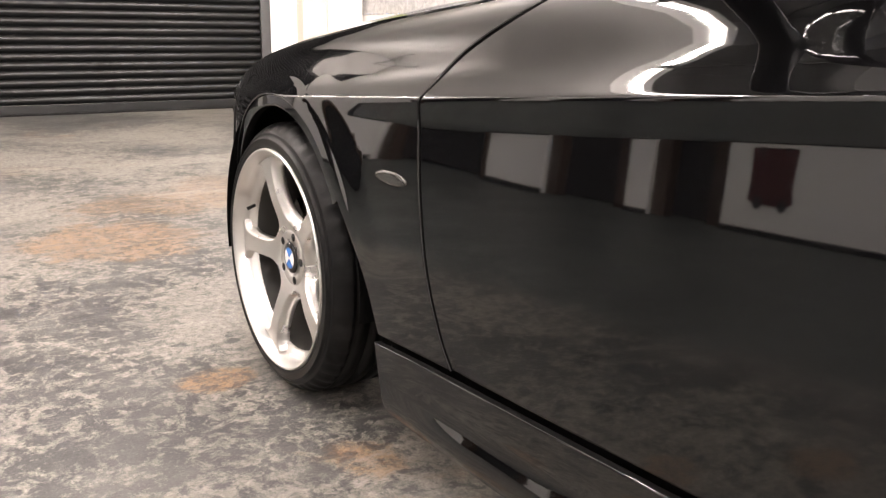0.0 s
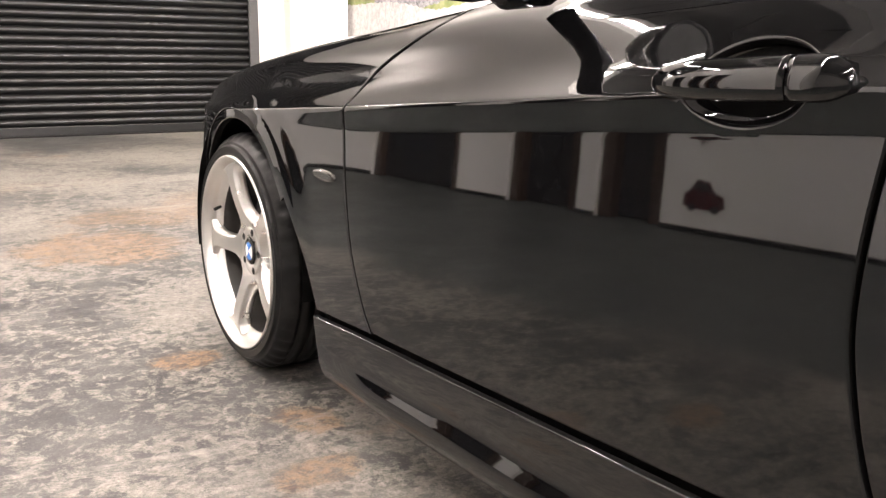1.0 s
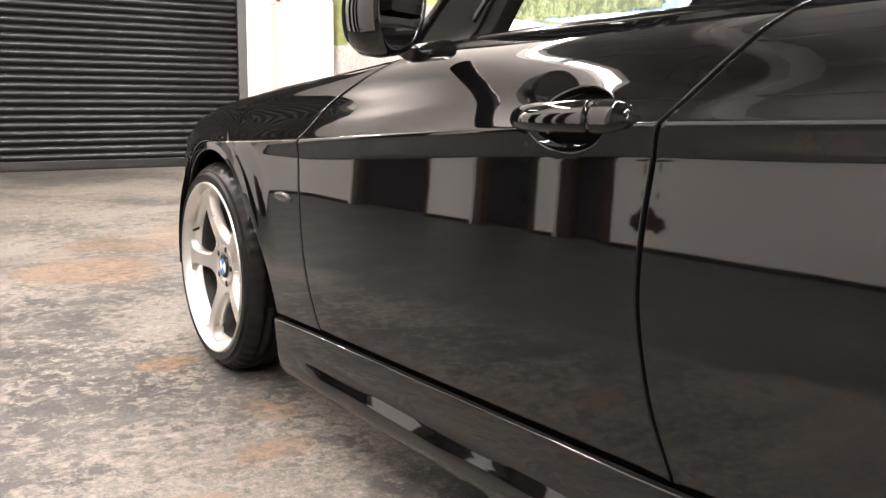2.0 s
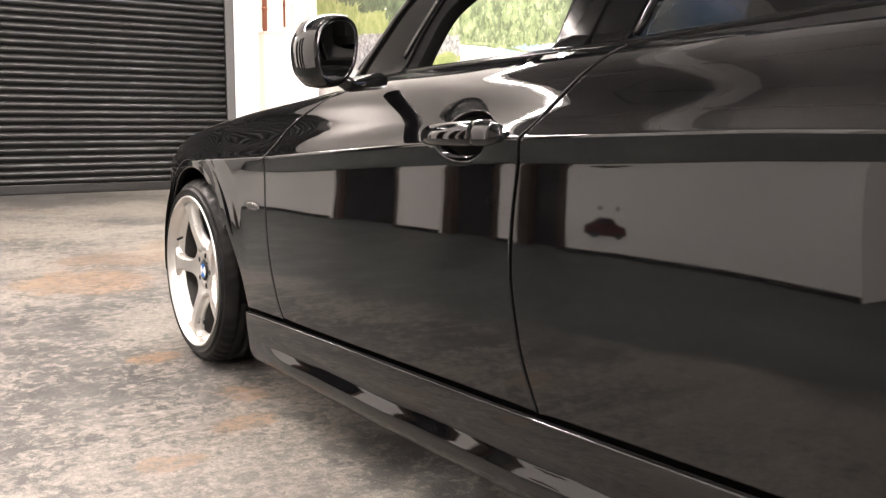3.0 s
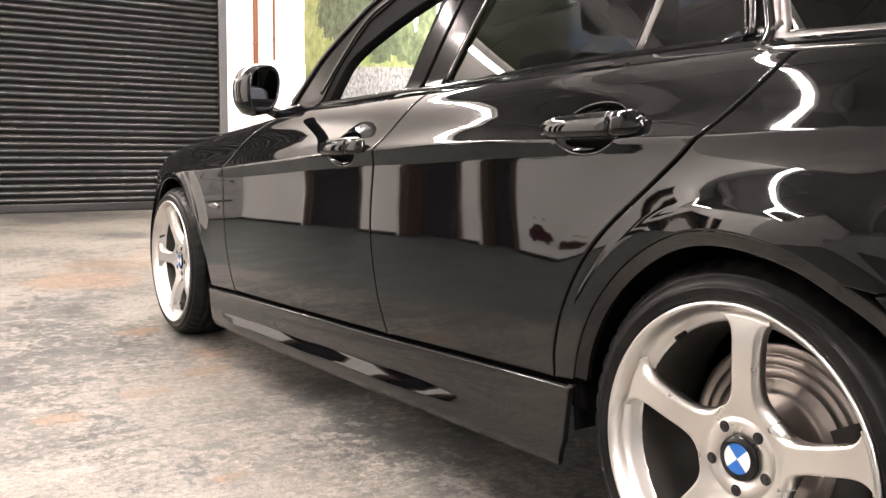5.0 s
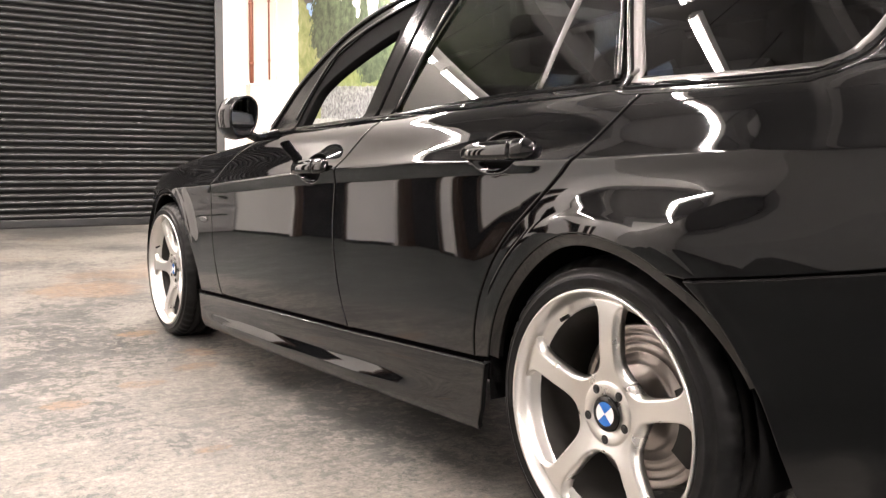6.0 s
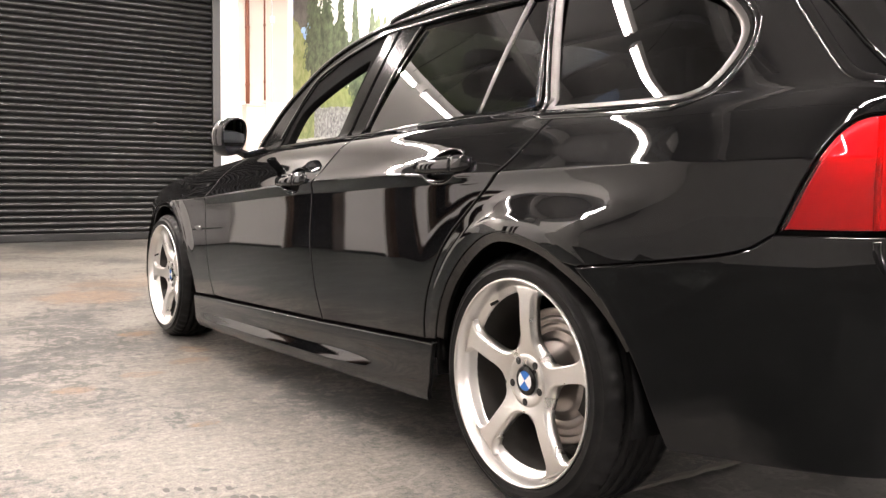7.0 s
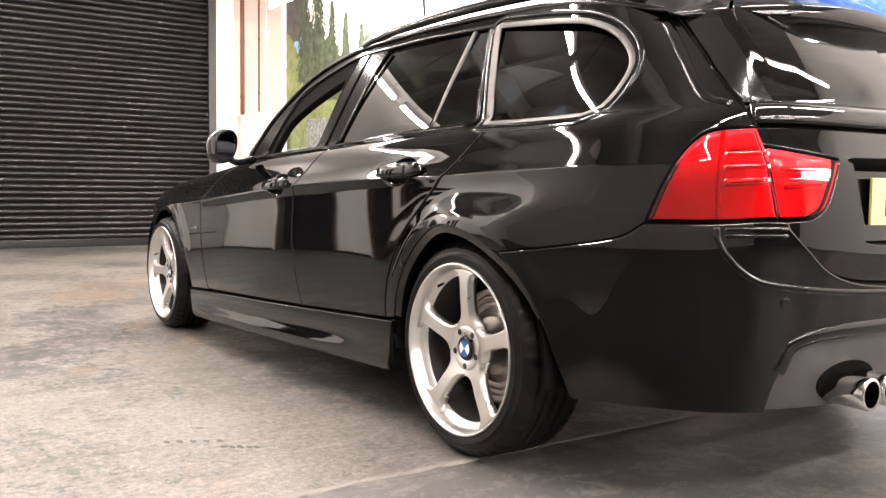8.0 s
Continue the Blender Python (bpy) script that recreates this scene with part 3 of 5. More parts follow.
def build_pier():
    yf = Y_BACK - 0.06
    def run(name, x, z0, z1, r, mat, label):
        t = thing(name, (x, yf - r - 0.02, z0), label, "pipe", "pipes on the pier")
        pipe("tube", [(0, 0, 0), (0, 0, (z1 - z0) * 0.5), (0, 0, z1 - z0)], r, mat, t)
        for z in (0.25, 1.0, 1.75):
            if z < z1 - z0:
                v, f = lathe([(z - 0.012, r), (z - 0.012, r + 0.006), (z + 0.012, r + 0.006), (z + 0.012, r)], 14, "z")
                mesh_object("clip", v, f, mat, t)
                box("bracket", (-0.008, r * 0.7, z - 0.008), (0.008, r + 0.02, z + 0.008), mat, t)
        return t
    run("copper_pipe", 2.325, 1.78, Z_ROOF, 0.028, COPPER, "thick reddish copper pipe running up the white pier")
    run("copper_pipe", 2.575, 1.84, Z_ROOF, 0.012, COPPER, "thin reddish copper pipe running up the white pier")
    run("conduit", 2.68, 1.84, Z_ROOF, 0.010, WHITE_PLASTIC, "thin white plastic cable conduit on the pier")
    sw = thing("junction_box", (2.68, yf - 0.045, 2.87), "small white plastic junction box on the conduit", "junction box")
    box("body", (-0.04, 0, 0), (0.04, 0.02, 0.10), WHITE_PLASTIC, sw, 0.006)
    box("lid", (-0.036, -0.008, 0.004), (0.036, -0.001, 0.096), WHITE_PLASTIC, sw, 0.003)
    casing = thing("pipe_casing", (2.26, yf, 0), "cream boxed pipe casing at the foot of the pier", "casing")
    box("front_board", (0, -0.16, 0.0), (0.27, -0.002, 1.74), BEIGE_WALL, casing, 0.004)
    box("cap_board", (-0.01, -0.175, 1.742), (0.272, -0.002, 1.765), BEIGE_WALL, casing, 0.003)
    box("side_board", (0.275, -0.20, 0.0), (0.66, -0.002, 1.80), WHITE_WALL, casing, 0.004)
    back = thing("backing_board", (2.22, yf, 1.8), "cream painted board behind the pipes", "board")
    box("board", (0.0, -0.012, 0.01), (0.70, -0.002, Z_ROOF - 1.81), BEIGE_WALL, back, 0.002)


def build_lights():
    places = [(x, y, 0.0) for y in ROWS_Y for x in (-2.5, -1.12, 0.26, 1.64)] + [(x, y, math.pi / 2) for x, y in FILL_LAMPS]
    for x, y, turn in places:
        lamp = thing("fluorescent_or_fill_lamp", (x, y, ROW_Z - (0.22 if turn else 0.0)), "lit white fluorescent tube batten hung under the roof, added as fill at the shutter end", "lamp", "ceiling tubes")
        lamp.rotation_euler.z = turn
        half = 0.012 if turn else 0.04                        # the added fill tubes have slim housings, so that they light the soffit too
        box("housing", (-0.62, -half, 0.03), (0.62, half, 0.09), WHITE_PLASTIC, lamp, 0.004)
        v, f = lathe([(-0.6, 0.001), (-0.6, 0.016), (0.6, 0.016), (0.6, 0.001)], 12)
        mesh_object("tube", v, f, TUBE, lamp)
        for e in (-0.61, 0.602):
            box("end_cap", (e, -0.018, -0.018), (e + 0.008, 0.018, 0.032), WHITE_PLASTIC, lamp)
        for e in (-0.4, 0.4):
            box("hanger", (e - 0.004, -0.004, 0.09), (e + 0.004, 0.004, (3.64 if turn else Z_ROOF) - ROW_Z - 0.001), STEEL_BEAM, lamp)


build_floor()
build_walls()
build_shutter()
build_pier()
build_lights()
build_mural()
build_extras()


# ---- body surface of the car: a plan curve with a height-dependent inward offset ----
PLAN = [(0.0, 3.535), (0.22, 3.53), (0.42, 3.49), (0.58, 3.42), (0.735, 3.30), (0.810, 3.14), (0.851, 2.92), (0.863, 2.65),
        (0.8675, 2.30), (0.8783, 1.90), (0.885, 1.40), (0.888, 0.90), (0.886, 0.45), (0.876, 0.05), (0.852, -0.30),
        (0.812, -0.55), (0.745, -0.745), (0.635, -0.865), (0.47, -0.918), (0.25, -0.940), (0.0, -0.947)]


def spline(points, steps):
    """A smooth curve through the points (Catmull-Rom)."""
    p = [2 * np.array(points[0]) - np.array(points[1])] + [np.array(q, float) for q in points] + [2 * np.array(points[-1]) - np.array(points[-2])]
    out = []
    for i in range(1, len(p) - 2):
        for k in range(steps):
            t = k / steps
            out.append(0.5 * (2 * p[i] + (p[i + 1] - p[i - 1]) * t + (2 * p[i - 1] - 5 * p[i] + 4 * p[i + 1] - p[i + 2]) * t * t
                              + (3 * p[i] - p[i - 1] - 3 * p[i + 1] + p[i + 2]) * t ** 3))
    out.append(p[-2])
    return np.array(out)


def softstep(a, b, v):
    t = np.clip((np.asarray(v, float) - a) / (b - a), 0, 1)
    return t * t * (3 - 2 * t)


CURVE = spline(PLAN, 40)
ARC = np.concatenate([[0], np.cumsum(np.hypot(*np.diff(CURVE, axis=0).T))])
ARC = np.interp(0.0, -CURVE[:, 1], ARC) - ARC           # s = 0 over the rear axle, growing forwards
CURVE, ARC = CURVE[::-1], ARC[::-1]
S_REAR, S_FRONT = ARC[0], ARC[-1]
TURN_X, TURN_Y = np.gradient(CURVE[:, 0], ARC), np.gradient(CURVE[:, 1], ARC)


def s_of(y):
    return float(np.interp(y, CURVE[:, 1], ARC))


def plan(s):
    x, y = np.interp(s, ARC, CURVE[:, 0]), np.interp(s, ARC, CURVE[:, 1])
    tx, ty = np.interp(s, ARC, TURN_X), np.interp(s, ARC, TURN_Y)
    n = np.hypot(tx, ty)
    return x, y, ty / n, -tx / n                           # place and outward normal in plan


def crease_z(s):
    return np.interp(s, [-1.7, -0.9, -0.54, -0.18, 0.09, 0.62, 1.10, 1.50, 2.15, 2.55, 2.9, 4.2],
                     [0.848, 0.845, 0.834, 0.821, 0.811, 0.803, 0.783, 0.756, 0.709, 0.684, 0.668, 0.62])


def belt_z(s):
    return np.interp(s, [-1.7, -0.42, 0.05, 0.5, 1.15, 1.7, 1.97, 2.15, 2.5, 2.8, 3.1, 3.4, 4.2],
                     [0.985, 0.975, 0.972, 0.955, 0.928, 0.913, 0.885, 0.865, 0.832, 0.795, 0.745, 0.70, 0.66])


def lip_w(s):
    """Depth of the ledge under the crease."""
    return np.interp(s, [-0.3, 0.3, 0.9, 2.8], [0.028, 0.030, 0.040, 0.036])


def section(s):
    """Inward lean of the body side, dx/dz, at each height of ZS."""
    zc, zb = crease_z(s), belt_z(s)
    dz = ZS - zc
    k = np.clip(dz / (zb - zc), 0, 3)
    rear = softstep(-0.22, -0.90, s)
    shoulder = 0.36 + 0.22 * k + 0.62 * np.exp(-(k / 0.20) ** 2) * (1 - 0.75 * softstep(0.35, -0.15, s)) + 1.25 * np.exp(-((k - 0.96) / 0.20) ** 2) * (1 - 0.6 * rear)
    upper = (0.37 + 0.40 * np.clip(ZS - zb, 0, 1)) * (1 + 1.0 * rear)
    high = shoulder + (upper - shoulder) * softstep(0.92, 1.18, k)
    haunch = softstep(0.22, -0.08, s) * softstep(-0.50, -0.18, s)
    flat = softstep(1.80, 2.80, s) + softstep(-0.1, -0.5, s)   # the hollow under the crease fades out on the fender and at the tail
    low = np.interp(dz, [-0.72, -0.60, -0.45, -0.35, -0.25, -0.17, -0.12, -0.085, -0.05, 0.0],
                    [-0.30, -0.12, -0.07, -0.045, -0.02, -0.005, 0.008, 0.005, -0.035, -0.05])
    low = low - np.interp(s, [0.9, 1.5, 2.6], [0.26, 0.17, 0.12]) * (0.45 + 0.55 * softstep(0.15, 0.80, s)) * softstep(-lip_w(s) - 0.007, -lip_w(s) + 0.005, dz)
    low = low + np.interp(s, [0.35, 0.5, 0.7, 1.0, 1.4, 1.85, 2.3], [-0.002, -0.009, -0.012, -0.009, 0.0, 0.014, 0.016]) * softstep(-0.40, -0.28, dz) * softstep(-0.05, -0.11, dz)
    plain = np.interp(dz, [-0.72, -0.60, -0.40, -0.2, -0.12, -0.06, 0.0], [-0.30, -0.10, -0.05, 0.0, 0.02, 0.03, 0.05])
    tail = np.interp(dz, [-0.72, -0.60, -0.40, -0.26, -0.215, -0.19, -0.15, -0.06, 0.0], [-0.30, -0.20, -0.15, -0.12, -0.10, 0.0, 0.015, 0.06, 0.13])
    plain = tail if s < 0.5 else plain + 0.014 * softstep(-0.40, -0.28, dz) * softstep(-0.05, -0.11, dz)
    low = low + (plain - low) * np.clip(flat, 0, 1) + haunch * (0.64 * np.exp(-((dz + 0.084) / 0.051) ** 2) * softstep(-0.165, -0.135, dz) - 0.05 * softstep(-0.13, -0.155, dz) * softstep(-0.30, -0.24, dz))
    return low + (high - low) * softstep(-0.004, 0.004, dz)


ZS = np.arange(0.08, 1.46, 0.002)
SS = np.arange(S_REAR - 0.04, S_FRONT + 0.06, 0.02)


def offsets():
    rows = []
    for s in SS:
        o = np.cumsum(section(s)) * 0.002
        rows.append(o - np.interp(crease_z(s), ZS, o))
    rows = np.array(rows)
    for _ in range(3):                                      # evens out the knots of the guide lines
        rows[1:-1] = (rows[:-2] + 2 * rows[1:-1] + rows[2:]) / 4
    return rows


OFF = offsets()


def offset_at(s, z):
    a = np.clip((np.asarray(s, float) - SS[0]) / 0.02, 0, len(SS) - 1.001)
    b = np.clip((np.asarray(z, float) - ZS[0]) / 0.002, 0, len(ZS) - 1.001)
    i, j = a.astype(int), b.astype(int)
    u, v = a - i, b - j
    return (OFF[i, j] * (1 - u) * (1 - v) + OFF[i + 1, j] * u * (1 - v) + OFF[i, j + 1] * (1 - u) * v + OFF[i + 1, j + 1] * u * v)


AXLES = (2.76, 0.0)
HUB_Z, ARCH_R = 0.318, 0.352


def flare(s, z):
    out = 0
    for axle in AXLES:
        r = np.hypot(np.asarray(s) - s_of(axle), np.asarray(z) - HUB_Z)
        if axle > 1:
            out = out + 0.0042 * softstep(ARCH_R + 0.125, ARCH_R + 0.045, r) * softstep(0.34, 0.52, z)
            out = out + (0.0026 * softstep(ARCH_R + 0.046, ARCH_R + 0.036, r) + 0.0006 * np.clip((ARCH_R + 0.036 - r) / 0.036, 0, 1)) * softstep(0.36, 0.56, z)
        else:                                               # the rear haunch is fuller
            out = out + 0.007 * softstep(ARCH_R + 0.140, ARCH_R + 0.030, r) * softstep(0.54, 0.68, z)
            out = out + 0.002 * softstep(ARCH_R + 0.044, ARCH_R + 0.034, r) * softstep(0.36, 0.52, z)
    return out


def body(s, z, deep=0.0):
    """Place on the left flank of the car (x is negative there); deep moves it inwards."""
    x, y, nx, ny = plan(s)
    o = offset_at(s, z) + deep - flare(s, z)
    return np.stack([-(x - nx * o), y - ny * o, np.asarray(z, float) + 0 * x], -1)


def inside(poly, p):
    """Even-odd test for many points p (n, 2) against a polygon (m, 2)."""
    poly, p = np.asarray(poly), np.asarray(p)
    a, b = poly, np.roll(poly, -1, 0)
    hit = np.zeros(len(p), bool)
    for (x0, y0), (x1, y1) in zip(a, b):
        if y0 != y1:
            c = ((y0 > p[:, 1]) != (y1 > p[:, 1])) & (p[:, 0] < (x1 - x0) * (p[:, 1] - y0) / (y1 - y0) + x0)
            hit ^= c
    return hit


def outline(*runs, step=0.018):
    """Joins smooth runs of (y, z) into one closed outline of evenly spaced (s, z)."""
    pts = []
    for run in runs:
        run = [(s_of(y) if -0.5 < y < 3.2 else y, z) for y, z in run]
        pts.extend(spline(run, 8) if len(run) > 2 else np.array(run, float))
    pts = np.array(pts)
    keep = [pts[0]]
    for q in pts[1:]:
        if np.hypot(*(q - keep[-1])) > 0.003:
            keep.append(q)
    if np.hypot(*(keep[0] - keep[-1])) < 0.003:
        keep.pop()
    out = []
    for i, q in enumerate(keep):
        r = keep[(i + 1) % len(keep)]
        n = max(1, int(np.ceil(np.hypot(*(r - q)) / step)))
        out += [q + (r - q) * k / n for k in range(n)]
    return np.array(out)


def area2(p):
    return np.sum(p[:, 0] * np.roll(p[:, 1], -1) - np.roll(p[:, 0], -1) * p[:, 1])


def inset(p, d):
    """Moves a closed outline inwards by d."""
    e = np.roll(p, -1, 0) - p
    e /= np.maximum(np.linalg.norm(e, axis=1), 1e-9)[:, None]
    n = np.stack([-e[:, 1], e[:, 0]], 1) * (1 if area2(p) > 0 else -1)
    m = n + np.roll(n, 1, 0)
    m /= np.maximum(np.linalg.norm(m, axis=1), 0.5)[:, None]
    return p + m * d


def normal_of(f, s, z, h=0.012, hz=0.003):
    n = np.cross(f(s, z + hz) - f(s, z - hz), f(s + h, z) - f(s - h, z))
    n /= np.linalg.norm(n, axis=-1, keepdims=True)
    return n


def panel(name, edge, mat, parent, f=body, holes=(), gap=0.003, deep=0.0, grid=0.022, flange=0.014, both=False, side=-1, label="", round_edge=0.003):
    """A body panel: the part of the surface f within the outline, with rounded, turned-in edges.
    side -1 is the left flank as f gives it, 1 the right flank; both joins the two halves into one mesh."""
    g = lambda s, z: f(s, z, deep)
    loops = [inset(edge, gap)] + [inset(h, -gap) for h in holes]
    inner = [inset(loops[0], round_edge)] + [inset(h, -round_edge) for h in loops[1:]]
    pts, edges = [], []
    for lp in inner:
        base = len(pts)
        pts += [tuple(q) for q in lp]
        edges += [(base + i, base + (i + 1) % len(lp)) for i in range(len(lp))]
    lo, hi = inner[0].min(0), inner[0].max(0)
    ss, zz = np.meshgrid(np.arange(lo[0], hi[0], grid), np.arange(lo[1], hi[1], grid * 0.75))
    cand = np.stack([ss.ravel(), zz.ravel()], 1)
    ok = inside(inner[0], cand)
    for h in inner[1:]:
        ok &= ~inside(h, cand)
    allb = np.concatenate(inner)
    cand = cand[ok]
    if len(cand):
        near = np.array([np.min(np.sum((allb - c) ** 2, 1)) for c in cand])
        cand = cand[near > (grid * 0.35) ** 2]
    zc = crease_z(cand[:, 0]) if len(cand) else np.array([])
    extra = []
    if f is body:                                            # rows of points along the crease keep it crisp
        srow = np.arange(lo[0], hi[0], grid * 0.7)
        rows = [srow * 0 + dz for dz in (-0.012, -0.005, -0.002, 0.0, 0.002, 0.005, 0.012)] + [dz - lip_w(srow) for dz in (-0.012, -0.004, 0.003, 0.010)]
        for dz in rows:
            row = np.stack([srow, crease_z(srow) + dz], 1)
            okr = inside(inner[0], row)
            for h in inner[1:]:
                okr &= ~inside(h, row)
            row = row[okr]
            if len(row):
                nr = np.array([np.min(np.sum((allb - c) ** 2, 1)) for c in row])
                extra.append(row[nr > 0.006 ** 2])
        cand = cand[(np.abs(zc - cand[:, 1]) > 0.018) & (np.abs(zc - lip_w(cand[:, 0]) - cand[:, 1]) > 0.017)] if len(cand) else cand
        for axle in AXLES:                                   # and rings round the wheel arches keep the flare smooth
            sa = s_of(axle)
            if len(cand):
                cand = cand[np.abs(np.hypot(cand[:, 0] - sa, cand[:, 1] - HUB_Z) - ARCH_R - 0.055) > 0.045]
            for dr in (0.012, 0.022, 0.032, 0.042, 0.052, 0.062, 0.072, 0.082, 0.092):
                ang = np.arange(-0.2, math.pi + 0.2, 0.03)
                row = np.stack([sa + (ARCH_R + dr) * np.cos(ang), HUB_Z + (ARCH_R + dr) * np.sin(ang)], 1)
                okr = inside(inner[0], row)
                for h in inner[1:]:
                    okr &= ~inside(h, row)
                row = row[okr]
                row = row[np.abs(crease_z(row[:, 0]) - row[:, 1]) > 0.016]
                if len(row):
                    nr = np.array([np.min(np.sum((allb - c) ** 2, 1)) for c in row])
                    extra.append(row[nr > 0.006 ** 2])
    pts += [tuple(q) for q in cand]
    for r in extra:
        pts += [tuple(q) for q in r]
    from_cdt = delaunay_2d_cdt([Vector(q) for q in pts], edges, [], 0, 1e-6)
    P2 = np.array([tuple(v) for v in from_cdt[0]])
    tris = [t for t in from_cdt[2]]
    cen = np.array([P2[list(t)].mean(0) for t in tris])
    keep = inside(inner[0], cen)
    for h in inner[1:]:
        keep &= ~inside(h, cen)
    tris = [t for t, k in zip(tris, keep) if k]
    verts = [g(P2[:, 0], P2[:, 1])]
    nors = [normal_of(g, P2[:, 0], P2[:, 1])]
    faces, dark = [], []
    for t in tris:
        a, b, c = [verts[0][i] for i in t]
        fn = np.cross(b - a, c - a)
        faces.append(tuple(t) if fn @ nors[0][t[0]] > 0 else tuple(t)[::-1])
    count = len(P2)
    for lp, inn, sign in [(l, i, 1 if k == 0 else -1) for k, (l, i) in enumerate(zip(loops, inner))]:
        p_in, p_out = g(inn[:, 0], inn[:, 1]), g(lp[:, 0], lp[:, 1])
        n = normal_of(g, lp[:, 0], lp[:, 1])
        out = p_out - p_in
        out /= np.maximum(np.linalg.norm(out, axis=1), 1e-9)[:, None]
        m = len(lp)
        rings = [(p_in, normal_of(g, inn[:, 0], inn[:, 1])), (p_out - n * round_edge * 0.55, (n + out) / math.sqrt(2)), (p_out - n * flange, out)]
        start = count
        for p, q in rings:
            verts.append(p)
            nors.append(q / np.maximum(np.linalg.norm(q, axis=1), 1e-9)[:, None])
            count += m
        for r in range(2):
            for i in range(m):
                j = (i + 1) % m
                q = (start + r * m + i, start + r * m + j, start + (r + 1) * m + j, start + (r + 1) * m + i)
                if r:
                    dark.append(len(faces))
                faces.append(q if (area2(lp) > 0) == (sign > 0) else q[::-1])
    verts, nors = np.concatenate(verts), np.concatenate(nors)
    flip = np.array([-1, 1, 1])
    if both:
        k = len(verts)
        dark = dark + [i + len(faces) for i in dark]
        faces = faces + [tuple(i + k for i in t)[::-1] for t in faces]
        verts, nors = np.concatenate([verts, verts * flip]), np.concatenate([nors, nors * flip])
    elif side > 0:
        verts, nors, faces = verts * flip, nors * flip, [t[::-1] for t in faces]
    ob = mesh_object(name, verts, faces, mat, parent, label, True, nors)
    if mat is PAINT:                                         # the turned-in flange is coloured black for the shade in the gap
        ob.data.materials.append(INNER)
        for i in dark:
            ob.data.polygons[i].material_index = 1
    return ob


def strip(name, line, mat, parent, width, height, f=body, deep=0.0, side=-1, closed=False, sides=10, label=""):
    """A raised moulding along a line of (s, z) on the surface f."""
    line = np.asarray(line)
    p = f(line[:, 0], line[:, 1], deep)
    n = normal_of(lambda s, z: f(s, z, deep), line[:, 0], line[:, 1])
    if side > 0:
        p, n = p * np.array([-1, 1, 1]), n * np.array([-1, 1, 1])
    v, fc = sweep(p.tolist(), width / 2, height, [Vector(q) for q in n.tolist()], sides, closed)
    return mesh_object(name, v, fc, mat, parent, label)


def run_of(points, steps=8):
    return spline([(s_of(y) if -0.5 < y < 3.2 else y, z) for y, z in points], steps)


# guide lines of the flank, as (distance along the flank, height)
SEAM_F = [(2.068, 0.283), (2.10, 0.335), (2.14, 0.44), (2.16, 0.557), (2.165, 0.637), (2.158, 0.708), (2.10, 0.776), (1.975, 0.845), (1.915, 0.882)]
SEAM_B = [(1.035, 0.319), (1.075, 0.41), (1.098, 0.51), (1.103, 0.586), (1.092, 0.70), (1.070, 0.784), (1.00, 0.868), (0.945, 0.930)]
SEAM_R = [(0.405, 0.354), (0.402, 0.42), (0.380, 0.496), (0.335, 0.577), (0.268, 0.651), (0.172, 0.73), (0.092, 0.80), (0.01, 0.88), (-0.045, 0.949), (-0.055, 0.968)]
BELT_F = [(1.84, 0.905), (1.68, 0.914), (1.40, 0.922), (1.15, 0.929), (0.945, 0.933)]
BELT_R = [(0.945, 0.933), (0.65, 0.950), (0.40, 0.962), (0.10, 0.968), (-0.055, 0.968)]
ROOF_EDGE = [(1.925, 0.905), (1.86, 1.00), (1.78, 1.095), (1.60, 1.215), (1.40, 1.285), (1.15, 1.325), (0.85, 1.338), (0.45, 1.338), (0.14, 1.328)]
ROOF_EDGE_R = [(0.14, 1.328), (-0.15, 1.308), (-0.33, 1.280), (-0.44, 1.256), (-0.530, 1.236)]
TAILGATE_EDGE = [(-0.540, 1.234), (-0.580, 1.209), (-0.651, 1.147), (-0.715, 1.096), (-0.771, 1.05), (-0.815, 1.010), (-0.854, 0.972), (-0.884, 0.917)]
LAMP_FRONT = [(-0.882, 0.916), (-0.811, 0.916), (-0.761, 0.905), (-0.721, 0.868), (-0.681, 0.795), (-0.641, 0.702)]
BUMPER_SEAM = [(-0.641, 0.699), (-0.571, 0.662), (-0.411, 0.634), (-0.232, 0.610)]
QUARTER_PANE = [(0.02, 0.972), (-0.20, 0.969), (-0.372, 0.972)], [(-0.375, 0.973), (-0.425, 0.993), (-0.464, 1.042), (-0.476, 1.096), (-0.440, 1.147), (-0.365, 1.198), (-0.27, 1.232), (-0.171, 1.248), (0.0, 1.267), (0.155, 1.282)]
FRONT_PANE = [(1.70, 0.917), (1.655, 1.03), (1.56, 1.165)], [(1.56, 1.165), (1.40, 1.226), (1.24, 1.264), (1.10, 1.290)], [(1.10, 1.290), (1.085, 1.291)], [(1.165, 0.931)]
REAR_PANE = [(0.975, 0.938), (0.868, 1.294)], [(0.868, 1.294), (0.60, 1.296), (0.29, 1.286), (0.215, 1.281)], [(0.105, 0.974)], [(0.40, 0.967), (0.70, 0.953), (0.975, 0.938)]


def arch(axle, a0, a1, n=40, r=ARCH_R):
    """Part of a wheel arch, by degrees from the front over the top."""
    return [(axle + r * math.cos(radians(a0 + (a1 - a0) * k / n)), HUB_Z + r * math.sin(radians(a0 + (a1 - a0) * k / n))) for k in range(n + 1)]


def ellipse(y, z, a, b, tilt=0.0, n=40):
    c, d = math.cos(radians(tilt)), math.sin(radians(tilt))
    return np.array([(s_of(y) + a * math.cos(t) * c - b * math.sin(t) * d, z + a * math.cos(t) * d + b * math.sin(t) * c)
                     for t in (2 * math.pi * k / n for k in range(n))])


